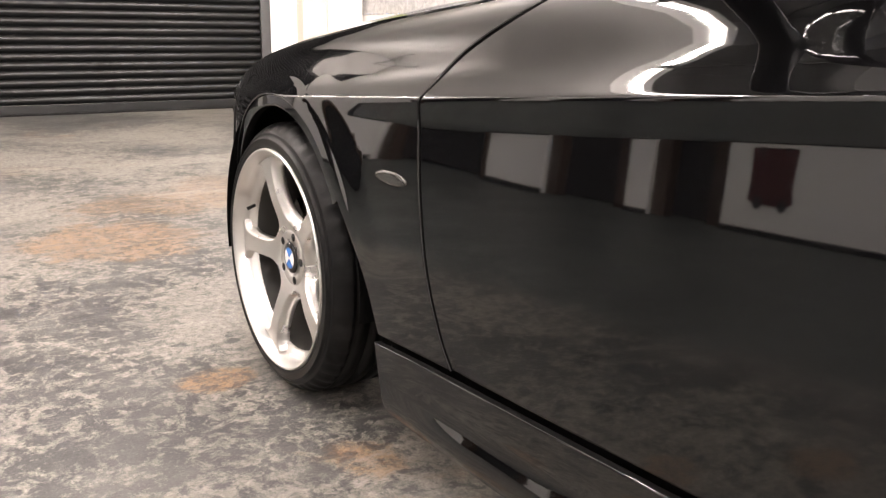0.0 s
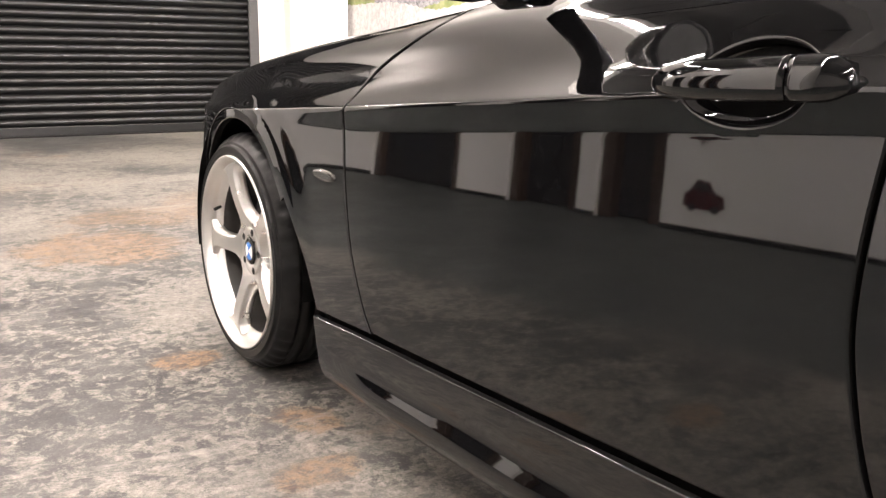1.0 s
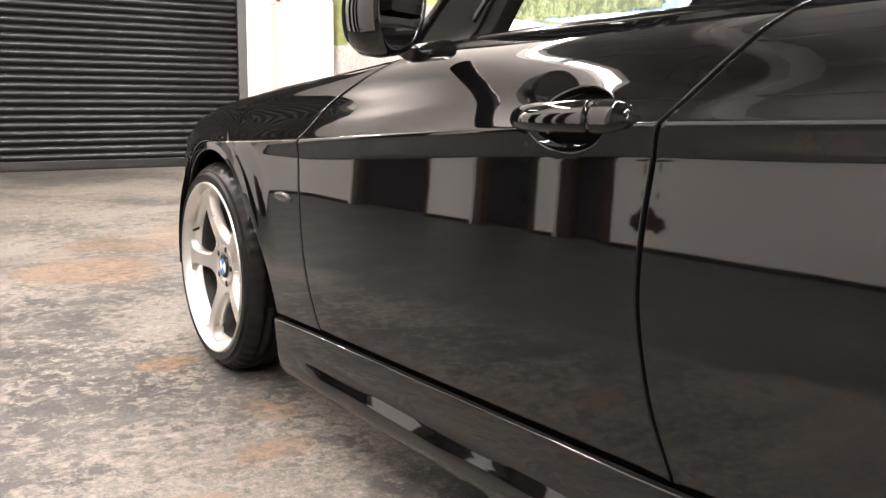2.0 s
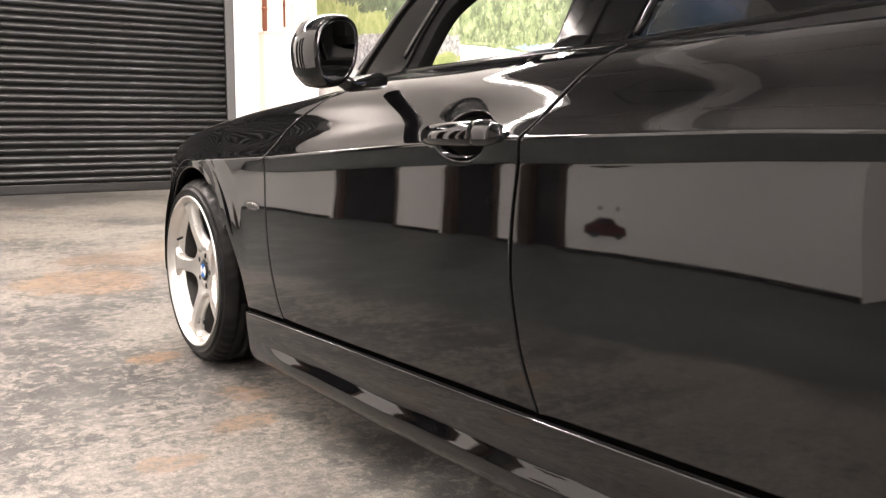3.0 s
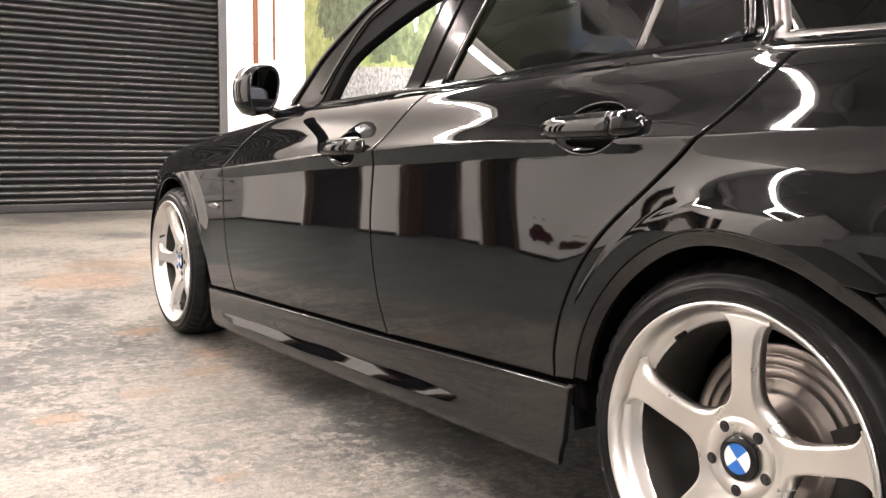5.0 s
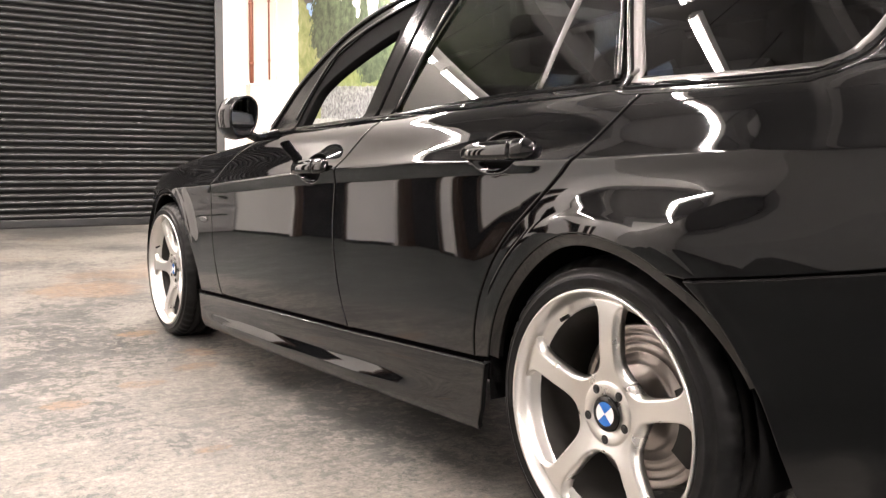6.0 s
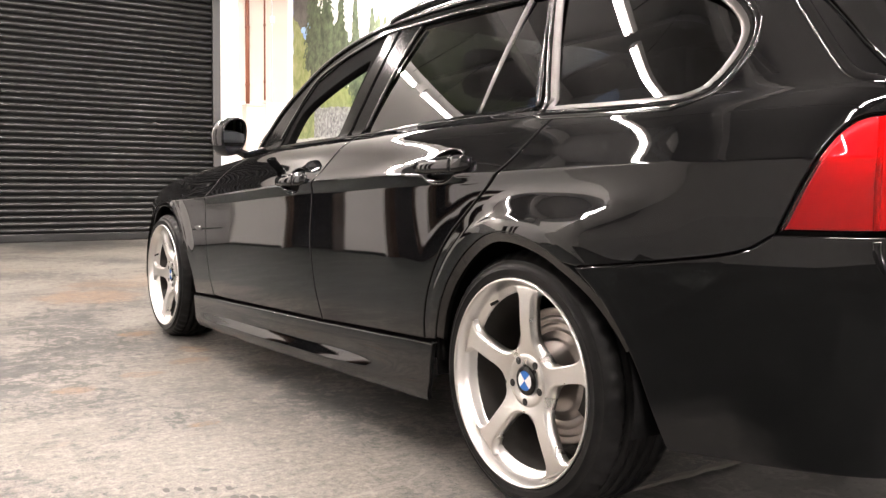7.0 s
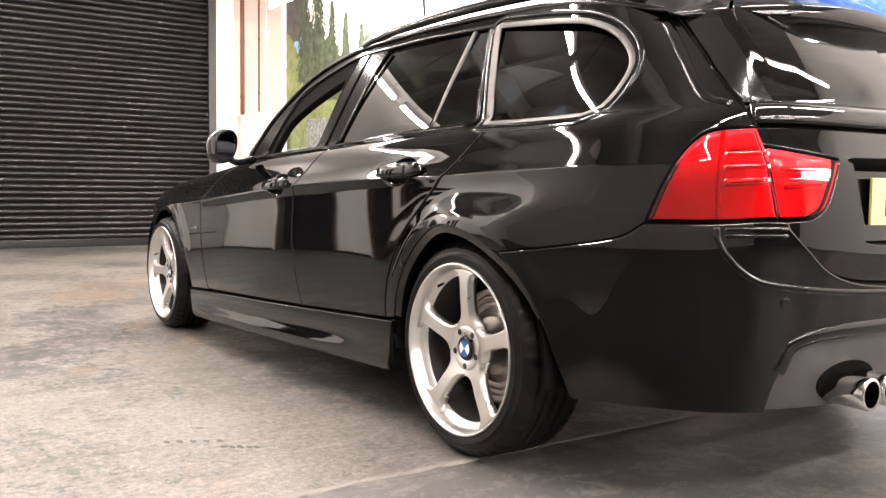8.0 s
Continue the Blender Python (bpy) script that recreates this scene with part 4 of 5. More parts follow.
def sill_surface(s, z, deep=0.0):
    """The side skirt: bulged at the top, scooped in the middle, tucked in below."""
    top = np.interp(s, [0.30, 2.45], [0.357, 0.262])
    low = np.interp(s, [0.38, 0.9, 1.5, 2.35], [0.178, 0.160, 0.140, 0.118])
    v = np.clip((top - z) / (top - low), -0.3, 1.3)
    grid = np.linspace(-0.3, 1.3, 161)
    scoop = softstep(0.45, 0.95, s) * softstep(2.35, 2.0, s)
    out = np.interp(v, grid, SILL) + scoop * np.interp(v, grid, SCOOP)
    x, y, nx, ny = plan(s)
    o = offset_at(s, top) + deep - out
    return np.stack([-(x - nx * o), y - ny * o, np.asarray(z, float) + 0 * x], -1)


def soft_profile(places, values):
    p = np.interp(np.linspace(-0.3, 1.3, 161), places, values)
    return np.convolve(np.pad(p, 6, "edge"), np.ones(13) / 13, "valid")


SILL = soft_profile([-0.3, 0.0, 0.12, 0.40, 0.75, 0.9, 1.0, 1.3], [0.010, 0.0115, 0.0125, 0.013, 0.011, 0.005, -0.008, -0.07])
SCOOP = soft_profile([-0.3, 0.30, 0.48, 0.70, 0.85, 1.0, 1.3], [0.0, 0.0, -0.006, 0.010, 0.012, 0.005, 0.0])


GLASS_A, GLASS_B, GLASS_C = np.polyfit(np.arange(-0.15, 1.7, 0.05), [offset_at(a, belt_z(a) + 0.075) + (0.965 - belt_z(a)) * 0.42 for a in np.arange(-0.15, 1.7, 0.05)], 2)


def glass_surface(s, z, deep=0.0):
    """The side windows: straight in section, leaning in from above the belt line."""
    s = np.asarray(s, float)
    ref = belt_z(s) + 0.075
    rear = softstep(-0.22, -0.90, s)
    x, y, nx, ny = plan(s)
    o = GLASS_A * s * s + GLASS_B * s + GLASS_C + 0.395 * (z - 0.96) + 0.275 * (z - 0.96) ** 2 - 0.033 + 0.30 * rear * (z - ref) + deep
    return np.stack([-(x - nx * o), y - ny * o, np.asarray(z, float) + 0 * x], -1)


def arch_lip(axle, a0, a1, slope, side, car):
    """The rolled edge of a wheel arch, turning inwards below the flare."""
    sa = s_of(axle)
    angles = np.linspace(a0, a1, 56)
    radius = ARCH_R + 0.003 + np.interp(angles, [122, 168], [0.0, 0.034 if axle < 1 else 0.0])
    ring = lambda inner: [(axle + (r - inner) * math.cos(radians(a)), HUB_Z + (r - inner) * math.sin(radians(a))) for a, r in zip(angles, radius)]

    def rolled(s, z, deep=0.0):
        r = np.hypot(np.asarray(s, float) - sa, np.asarray(z, float) - HUB_Z)
        return body(s, z, deep + slope * np.clip(ARCH_R + 0.003 - r, -0.04, 0.05))
    panel("arch_lip", outline(ring(0.0), ring(0.025)[::-1]), PAINT, car, f=rolled, side=side, deep=0.0035, gap=0.0, grid=0.012, flange=0.02)


def build_body(car):
    door_hole = ellipse(1.245, 0.781, 0.078, 0.042, -4)
    rear_hole = ellipse(0.325, 0.826, 0.078, 0.042, -4)
    front_arch = arch(2.76, 24, 146) + [(2.425, 0.462), (2.388, 0.410), (2.348, 0.345), (2.315, 0.268)]
    rear_arch = arch(0.0, 7, 122)
    fender = outline(SEAM_F, [(1.915, 0.882), (2.15, 0.858), (2.5, 0.824), (2.8, 0.784), (3.0, 0.748), (3.14, 0.70)],
                     [(3.14, 0.70), (3.13, 0.60), (3.085, 0.48)], front_arch, [(2.31, 0.266), (2.068, 0.279)])
    front_door = outline(SEAM_F, [(1.915, 0.882), (1.84, 0.905)], BELT_F, SEAM_B[::-1], [(1.035, 0.321), (1.55, 0.301), (2.068, 0.281)])
    rear_door = outline(SEAM_B, BELT_R, SEAM_R[::-1], [(0.405, 0.354), (0.72, 0.337), (1.035, 0.321)])
    quarter = outline(SEAM_R, *QUARTER_PANE, [(0.155, 1.282), (0.14, 1.328)], ROOF_EDGE_R, TAILGATE_EDGE, LAMP_FRONT, BUMPER_SEAM, rear_arch[::-1], [(0.349, 0.358), (0.405, 0.354)])
    frame_side = outline([(1.925, 0.905), (1.86, 1.00), (1.78, 1.095), (1.60, 1.215), (1.40, 1.285), (1.15, 1.325), (0.85, 1.338), (0.45, 1.338), (0.14, 1.328)],
                         [(0.155, 1.282), (0.02, 0.974)], [(-0.02, 0.969), (0.10, 0.968), (0.40, 0.962), (0.65, 0.950), (0.945, 0.933), (1.15, 0.929), (1.40, 0.922), (1.68, 0.914), (1.84, 0.905)])
    front_hole, back_hole = outline(*FRONT_PANE), outline(*REAR_PANE)
    sill = outline([(2.308, 0.262), (2.068, 0.275), (1.55, 0.297), (1.035, 0.317), (0.405, 0.350), (0.345, 0.354)], [(0.36, 0.24), (0.385, 0.181)],
                   [(0.385, 0.179), (0.9, 0.161), (1.5, 0.141), (2.27, 0.121)], [(2.292, 0.19)])
    shell = outline(front_arch, [(2.30, 0.24), (0.34, 0.30)], arch(0.0, 5, 122), [(-0.30, 0.54), (-0.355, 0.44), (-0.385, 0.34)], [(-0.40, 0.30), (-0.60, 0.31), (-0.615, 0.32)], [(-0.625, 0.95), (-0.5, 0.957), (-0.03, 0.955), (0.9, 0.925), (1.9, 0.86), (2.8, 0.77), (3.1, 0.7), (3.09, 0.47)], step=0.03)
    for side in (-1, 1):
        panel("front_fender", fender, PAINT, car, side=side)
        d = panel("front_door", front_door, PAINT, car, holes=[door_hole], side=side)
        handle(d, 1.245, 0.781, side)
        d = panel("rear_door", rear_door, PAINT, car, holes=[rear_hole], side=side)
        handle(d, 0.325, 0.826, side)
        panel("rear_quarter", quarter, PAINT, car, side=side)
        arch_lip(0.0, 8, 160, 0.30, side, car)
        arch_lip(2.76, 24, 150, 0.05, side, car)
        fr = panel("window_surround", frame_side, FRAME_BLACK, car, holes=[front_hole, back_hole], deep=0.006, side=side)
        panel("side_skirt", sill, PAINT, car, f=sill_surface, side=side)
        panel("inner_shell", shell, INNER, car, deep=0.02, side=side, grid=0.06)
        panel("window_pane", outline([(0.975, 0.938), (0.868, 1.294)], [(0.868, 1.294), (0.60, 1.296), (0.305, 1.286)], [(0.352, 0.969), (0.70, 0.953), (0.975, 0.938)]),
              PRIVACY, car, f=glass_surface, deep=0.006, side=side, gap=-0.004, flange=0.003, label="dark tinted rear door glass")
        panel("window_pane", outline([(0.325, 0.970), (0.28, 1.285)], [(0.28, 1.285), (0.215, 1.281)], [(0.105, 0.974), (0.325, 0.970)]),
              PRIVACY, car, f=glass_surface, deep=0.006, side=side, gap=-0.004, flange=0.003, label="dark tinted rear door quarter light")
        panel("window_pane", outline(*QUARTER_PANE), PRIVACY, car, f=glass_surface, deep=0.004, side=side, gap=-0.004, flange=0.003, label="dark tinted load bay glass")
        see = outline([(1.655, 0.905), (1.61, 1.03), (1.53, 1.085)], [(1.53, 1.085), (1.40, 1.135), (1.26, 1.178), (1.15, 1.205)], [(1.145, 1.19)], [(1.175, 0.905)])
        panel("inner_frame", inset(front_hole, -0.03), INNER, car, holes=[see], deep=0.013, side=side, flange=0.03)
        # mouldings
        strip("belt_moulding", run_of(BELT_F[1:-1] + [(0.96, 0.933)] + BELT_R[1:-1]), FRAME_BLACK, car, 0.022, 0.005, deep=0.004, side=side)
        strip("window_divider", run_of([(0.338, 0.97), (0.315, 1.14), (0.292, 1.285)]), SATIN, car, 0.022, 0.004, deep=0.006, side=side)
        ring = outline(*QUARTER_PANE)
        strip("window_trim", inset(ring, -0.006), SATIN, car, 0.026, 0.003, deep=0.003, side=side, closed=True, label="satin grey trim round the load bay glass")
        strip("window_seal", inset(ring, -0.0215), INNER, car, 0.006, 0.003, deep=0.001, side=side, closed=True)
        strip("window_trim", inset(ring, -0.031), BLACK_TRIM, car, 0.018, 0.005, deep=0.002, side=side, closed=True)
        strip("window_trim", run_of([(1.72, 0.95), (1.665, 1.05), (1.575, 1.175), (1.41, 1.236), (1.24, 1.274), (1.08, 1.30), (0.86, 1.305), (0.6, 1.306), (0.29, 1.296), (0.16, 1.29)]),
              BLACK_TRIM, car, 0.016, 0.004, deep=0.005, side=side)
        strip("door_seam", run_of([(1.068, 0.935), (1.035, 1.10), (1.0, 1.30)]), INNER, car, 0.004, 0.003, deep=0.004, side=side)
        strip("pillar_trim", run_of([(0.955, 0.945), (0.905, 1.12), (0.852, 1.29)]), BLACK_TRIM, car, 0.016, 0.006, deep=0.004, side=side)
        strip("pillar_trim", run_of([(0.09, 0.975), (0.14, 1.12), (0.20, 1.282)]), BLACK_TRIM, car, 0.014, 0.006, deep=0.004, side=side)
        strip("pillar_trim", run_of([(0.045, 0.975), (0.10, 1.12), (0.172, 1.282)]), SATIN, car, 0.036, 0.004, deep=0.003, side=side)
        strip("gutter", run_of(ROOF_EDGE + ROOF_EDGE_R[1:]), BLACK_TRIM, car, 0.020, 0.008, deep=0.004, side=side)
        strip("gutter", run_of([(1.925, 0.93)] + ROOF_EDGE[1:-2]), MATT_BLACK, car, 0.006, 0.006, deep=0.002, side=side)
        # side repeater
        lamp = panel("side_repeater", ellipse(2.255, 0.567, 0.053, 0.0115, 1), REPEATER, car, deep=-0.005, side=side, gap=0, grid=0.01, flange=0.008, round_edge=0.006, label="smoked side repeater lamp")


def handle(door, y, z, side):
    """A pull handle over a scooped bowl."""
    s0 = s_of(y)
    a = lambda v: np.array(v, float)
    # the bowl
    rows, verts, faces = 7, [], []
    n = 40
    for k in range(rows):
        r = math.cos(k / (rows - 1) * math.pi / 2)
        depth = 0.030 * math.sin(k / (rows - 1) * math.pi / 2) + 0.002
        e = ellipse(y, z, 0.080 * r + 0.0005, 0.044 * r + 0.0005, -4, n)
        p = body(e[:, 0], e[:, 1], depth)
        verts += p.tolist()
    for k in range(rows - 1):
        for i in range(n):
            j = (i + 1) % n
            q = (k * n + i, k * n + j, (k + 1) * n + j, (k + 1) * n + i)
            faces.append(q if side < 0 else q[::-1])
    if side > 0:
        verts = [(-v[0], v[1], v[2]) for v in verts]
    mesh_object("handle_bowl", verts, faces, PAINT, door)
    # the bar with its fixed end piece
    def bar(name, u0, u1, n, mat):
        path, ra, rb, ups = [], [], [], []
        for k in range(n):
            t = k / (n - 1)
            u = u0 + (u1 - u0) * t
            g = (u + 0.125) / 0.25                            # 0 front end, 1 rear end
            zz = z + 0.004 + 0.010 * (0.5 - g) * -1
            stand = 0.004 + 0.024 * math.sin(math.pi * min(max(g, 0), 1)) ** 0.5
            p = body(a(s0 - u), a(zz), -stand)
            if g > 0.5:
                stand = max(stand, 0.015)
            fade = max(0.10 if g < 0.5 else 0.35, 1 - abs(2 * min(max(g, 0.0), 1.0) - 1) ** (4 if g < 0.5 else 14)) ** 0.5
            path.append(p)
            ra.append((0.0205 + 0.003 * g) * fade)
            rb.append(0.0115 * fade)
            ups.append(Vector((-1, 0, 0.2)))
        v, f = sweep(path, ra, rb, ups, 16)
        if side > 0:
            v, f = [(-q[0], q[1], q[2]) for q in v], [t[::-1] for t in f]
        return mesh_object(name, v, f, mat, door)
    bar("door_handle", -0.125, 0.067, 26, PAINT)
    bar("handle_end", 0.0695, 0.125, 10, PAINT)


def cap(name, left, rise, mat, parent, steps=24, power=2.0, label=""):
    """A surface from a left edge curve across to its mirror image, raised towards the middle; rise gives (dy, dz) at the middle."""
    verts, faces = [], []
    n = len(left)
    for p, (dy, dz) in zip(left, rise):
        for k in range(steps + 1):
            u = -1 + 2 * k / steps
            u = math.copysign(1 - (1 - abs(u)) ** 1.5, u)
            w = 1 - abs(u) ** power
            verts.append((-p[0] * u, p[1] + dy * w, p[2] + dz * w))
    for i in range(n - 1):
        for k in range(steps):
            a = i * (steps + 1) + k
            faces.append((a, a + 1, a + steps + 2, a + steps + 1))
    ob = mesh_object(name, verts, faces, mat, parent, label)
    return ob


def build_top(car):
    edge = run_of(ROOF_EDGE + ROOF_EDGE_R[1:], 6)
    pts = body(edge[:, 0], edge[:, 1], 0.004)
    roof = [p for p in pts if p[1] < 1.16]
    cap("roof", roof, [(0.0, np.interp(p[1], [-0.55, -0.3, 0.4, 0.9, 1.16], [0.085, 0.09, 0.068, 0.055, 0.045])) for p in roof], PAINT, car, 28, 3.2)
    screen = [p for p in pts if p[1] > 1.13]
    cap("windscreen", screen, [(np.interp(p[1], [1.13, 1.92], [0.02, 0.20]), np.interp(p[1], [1.13, 1.92], [0.047, 0.02])) for p in screen], CLEAR, car, 24, 2.2)
    hood = body(s_of(1.915) + np.linspace(0, 1.36, 30), np.interp(s_of(1.915) + np.linspace(0, 1.36, 30), [1.9, 2.15, 2.5, 2.8, 3.0, 3.14, 3.35], [0.884, 0.860, 0.826, 0.786, 0.750, 0.703, 0.66]), 0.002)
    cap("bonnet", hood, [(np.interp(p[1], [1.9, 2.3, 3.4], [0.16, 0.1, 0.12]), np.interp(p[1], [1.9, 2.9, 3.3], [0.05, 0.085, 0.06])) for p in hood], PAINT, car, 30, 2.6)
    for x in (-0.57, 0.57):
        zs = [(1.08, 1.338), (0.97, 1.358), (0.8, 1.368), (0.4, 1.374), (0.0, 1.362), (-0.18, 1.346), (-0.28, 1.328), (-0.33, 1.306)]
        line = spline([(y, z) for y, z in zs], 6)
        path = [(math.copysign(abs(x) - 0.02 * max(0, -y), x), y, z) for y, z in line]
        v, f = sweep(path, 0.013, 0.016, (0, 0, 1), 10)
        mesh_object("roof_rail", v, f, BLACK_TRIM, car)


def build_rear(car):
    c = S_REAR
    bumper = outline(BUMPER_SEAM[::-1], [(-0.641, 0.699), (-0.80, 0.702), (-0.93, 0.710), (-0.955, 0.690)], [(-0.955, 0.690), (-1.0, 0.645), (-1.06, 0.598), (-1.15, 0.570), (-1.3, 0.558), (c, 0.556)],
                     [(c, 0.452), (-1.3, 0.452), (-1.08, 0.445), (-0.99, 0.425), (-0.955, 0.36), (-0.93, 0.276)], [(-0.90, 0.273), (-0.65, 0.260), (-0.42, 0.246)], [(-0.412, 0.252), (-0.385, 0.33), (-0.350, 0.44), (-0.295, 0.54), (-0.232, 0.609)])
    panel("rear_bumper", bumper, PAINT, car, both=True, deep=-0.006, gap=0.001, flange=0.05)
    diff = outline([(-0.93, 0.276), (-0.96, 0.365), (-0.99, 0.42), (-1.08, 0.441), (-1.3, 0.448), (c, 0.448)], [(c, 0.275), (-1.25, 0.275), (-1.0, 0.276), (-0.93, 0.277)])
    panel("diffuser", diff, GREY_PANEL, car, both=True, deep=0.012, gap=0.001, flange=0.05)
    gate = outline([(-0.945, 0.700), (-1.0, 0.650), (-1.06, 0.603), (-1.15, 0.575), (-1.3, 0.563), (c, 0.561)], [(c, 0.655), (-1.23, 0.657), (-1.20, 0.69)], [(-1.158, 0.842), (-1.175, 0.853), (c, 0.856)],
                   [(c, 0.972), (-1.2, 0.972), (-0.86, 0.968)], [(-0.90, 0.885), (-0.902, 0.878)], [(-1.108, 0.852), (-1.09, 0.79), (-1.06, 0.735), (-1.02, 0.713)], [(-0.94, 0.709)])
    panel("tailgate", gate, PAINT, car, both=True, deep=0.022, gap=0.002, flange=0.07)
    panel("plate_recess", outline([(-1.10, 0.63), (-1.10, 0.87), (c, 0.87)], [(c, 0.63)]), PAINT, car, both=True, deep=0.088, gap=0.0)
    glass = outline([(-0.588, 1.209), (-0.658, 1.145), (-0.722, 1.094), (-0.778, 1.048), (-0.822, 1.008), (-0.858, 0.978)], [(-0.858, 0.978), (-1.2, 0.980), (c, 0.980)], [(c, 1.245), (-1.2, 1.245), (-0.85, 1.24), (-0.61, 1.225)])
    panel("rear_window", glass, PRIVACY, car, both=True, deep=0.008, gap=0.002, label="dark tinted tailgate glass")
    for side in (-1, 1):
        panel("window_band", outline([(-0.590, 1.209), (-0.660, 1.145), (-0.724, 1.094), (-0.780, 1.048), (-0.824, 1.008), (-0.860, 0.980)], [(-0.965, 0.980)], [(-0.935, 1.04), (-0.885, 1.11), (-0.80, 1.165), (-0.72, 1.215)]), BLACK_TRIM, car, side=side, deep=0.0055, gap=0.003, flange=0.002)
    strip("tailgate_shelf", run_of([(-0.875, 0.950), (-1.0, 0.952), (-1.2, 0.952), (c, 0.952)]), PAINT, car, 0.060, 0.014, sides=28, deep=0.012)
    strip("tailgate_shelf", run_of([(-0.875, 0.950), (-1.0, 0.952), (-1.2, 0.952), (c, 0.952)]), PAINT, car, 0.060, 0.014, sides=28, deep=0.012, side=1)
    for side in (-1, 1):
        strip("bumper_ridge", run_of([(-0.80, 0.695), (-0.805, 0.665), (-0.832, 0.622), (-0.88, 0.582), (-0.95, 0.566), (-1.1, 0.552), (-1.3, 0.545), (c, 0.543)]), PAINT, car, 0.016, 0.005, deep=-0.005, side=side)
        strip("bumper_ridge", run_of([(-0.955, 0.37), (-0.985, 0.432), (-1.08, 0.457), (-1.3, 0.465), (c, 0.465)]), PAINT, car, 0.036, 0.009, deep=-0.003, side=side, sides=18)
        strip("quarter_edge", run_of([(-0.540, 1.212), (-0.621, 1.120), (-0.701, 1.032), (-0.751, 0.990), (-0.822, 0.974)]), PAINT, car, 0.026, 0.0045, deep=0.001, side=side)
        strip("tailgate_seam", run_of(TAILGATE_EDGE), INNER, car, 0.004, 0.003, deep=0.0, side=side)
        outer = outline([(-0.646, 0.706), (-0.80, 0.709), (-0.93, 0.718)], [(-0.93, 0.718), (-0.905, 0.84), (-0.884, 0.912)], LAMP_FRONT[:1] + [(-0.811, 0.912), (-0.763, 0.901), (-0.724, 0.866), (-0.685, 0.795), (-0.646, 0.706)])
        inner = outline([(-0.940, 0.715), (-1.015, 0.718)], [(-1.02, 0.719), (-1.055, 0.738), (-1.082, 0.79), (-1.10, 0.846)], [(-0.908, 0.872), (-0.922, 0.79), (-0.940, 0.715)])
        lamp = panel("tail_lamp", outer, LENS, car, deep=-0.005, side=side, gap=0.001, label="glossy red tail lamp")
        panel("inner_lens", inner, LENS, lamp, deep=0.010, side=side, gap=0.001)
        panel("lamp_bowl", inner, REFLECTOR, lamp, deep=0.032, side=side, gap=0.003)
        panel("lamp_bowl", outer, REFLECTOR, lamp, deep=0.016, side=side, gap=0.003)
        for pts, w in (([(-0.80, 0.712), (-0.80, 0.80), (-0.805, 0.905)], 0.006), ([(-0.815, 0.79), (-0.90, 0.795)], 0.005), ([(-0.815, 0.832), (-0.895, 0.836)], 0.005), ([(-0.815, 0.868), (-0.888, 0.871)], 0.005), ([(-0.955, 0.785), (-1.055, 0.79)], 0.005), ([(-0.945, 0.825), (-1.065, 0.825)], 0.005)):
            strip("lamp_rib", run_of(pts) if len(pts) > 2 else np.array([np.array(pts[0]) + (np.array(pts[1]) - np.array(pts[0])) * k / 6 for k in range(7)]), LENS_DARK, lamp, w * 1.8, 0.006, deep=0.012 if pts[0][0] > -0.93 else 0.028, side=side)
        even = lambda p, q: np.array([np.array(p) + (np.array(q) - np.array(p)) * k / 8 for k in range(9)])
        for z0, z1 in ((0.796, 0.800), (0.826, 0.830), (0.856, 0.859)):
            strip("lens_ridge", even((-0.812, z0), (-0.905, z1)), LENS, lamp, 0.011, 0.0022, deep=-0.0045, side=side, sides=12)
        for z0, z1 in ((0.800, 0.803), (0.822, 0.824)):
            strip("lens_ridge", even((-0.945, z0), (-1.060, z1)), LENS, lamp, 0.010, 0.0020, deep=0.0105, side=side, sides=12)
        panel("reverse_lens", outline([(-0.985, 0.806), (-0.985, 0.822)], [(-1.068, 0.826), (-1.066, 0.808)]), REFLECTOR, lamp, deep=0.0085, side=side, gap=0.0, flange=0.003, label="clear reversing lens")
        for z0 in (0.692, 0.677):
            strip("bumper_ledge", even((-0.818, z0), (-0.945, z0 + 0.002)), PAINT, car, 0.009, 0.0035, deep=-0.0055, side=side, sides=12)
        dot = np.array([(-0.951 + 0.011 * math.cos(a), 0.53 + 0.012 * math.sin(a)) for a in (2 * math.pi * k / 20 for k in range(20))])
        panel("parking_sensor", dot, BLACK_TRIM, car, deep=-0.0085, side=side, gap=0.0, grid=0.006, flange=0.004, round_edge=0.002)
        # exhaust tip
        x = 0.415 * side
        v, f = lathe([(0.0, 0.031), (0.0, 0.037), (0.004, 0.039), (0.02, 0.038), (0.16, 0.037), (0.16, 0.030), (0.0, 0.031)], 28)
        v = [(p[1] + x, -0.975 + p[0], p[2] + 0.320) for p in v]
        if side < 0:
            mesh_object("exhaust_tip", v, f, CHROME, car, "chrome exhaust tip")
            mesh_object("exhaust_tip", [(p[0] + 0.085, p[1], p[2]) for p in v], f, CHROME, car, "chrome exhaust tip")
    # a black sheet before the diffuser, for the shade of the opening round the two tips
    gap = np.array([(-1.196 + 0.105 * math.cos(a), 0.330 + 0.052 * math.sin(a)) for a in (2 * math.pi * k / 36 for k in range(36))])
    panel("exhaust_gap_shade", gap, INNER, car, deep=0.0095, gap=0.0, flange=0.004)
    # spoiler over the rear window
    verts, faces = [], []
    n = 24
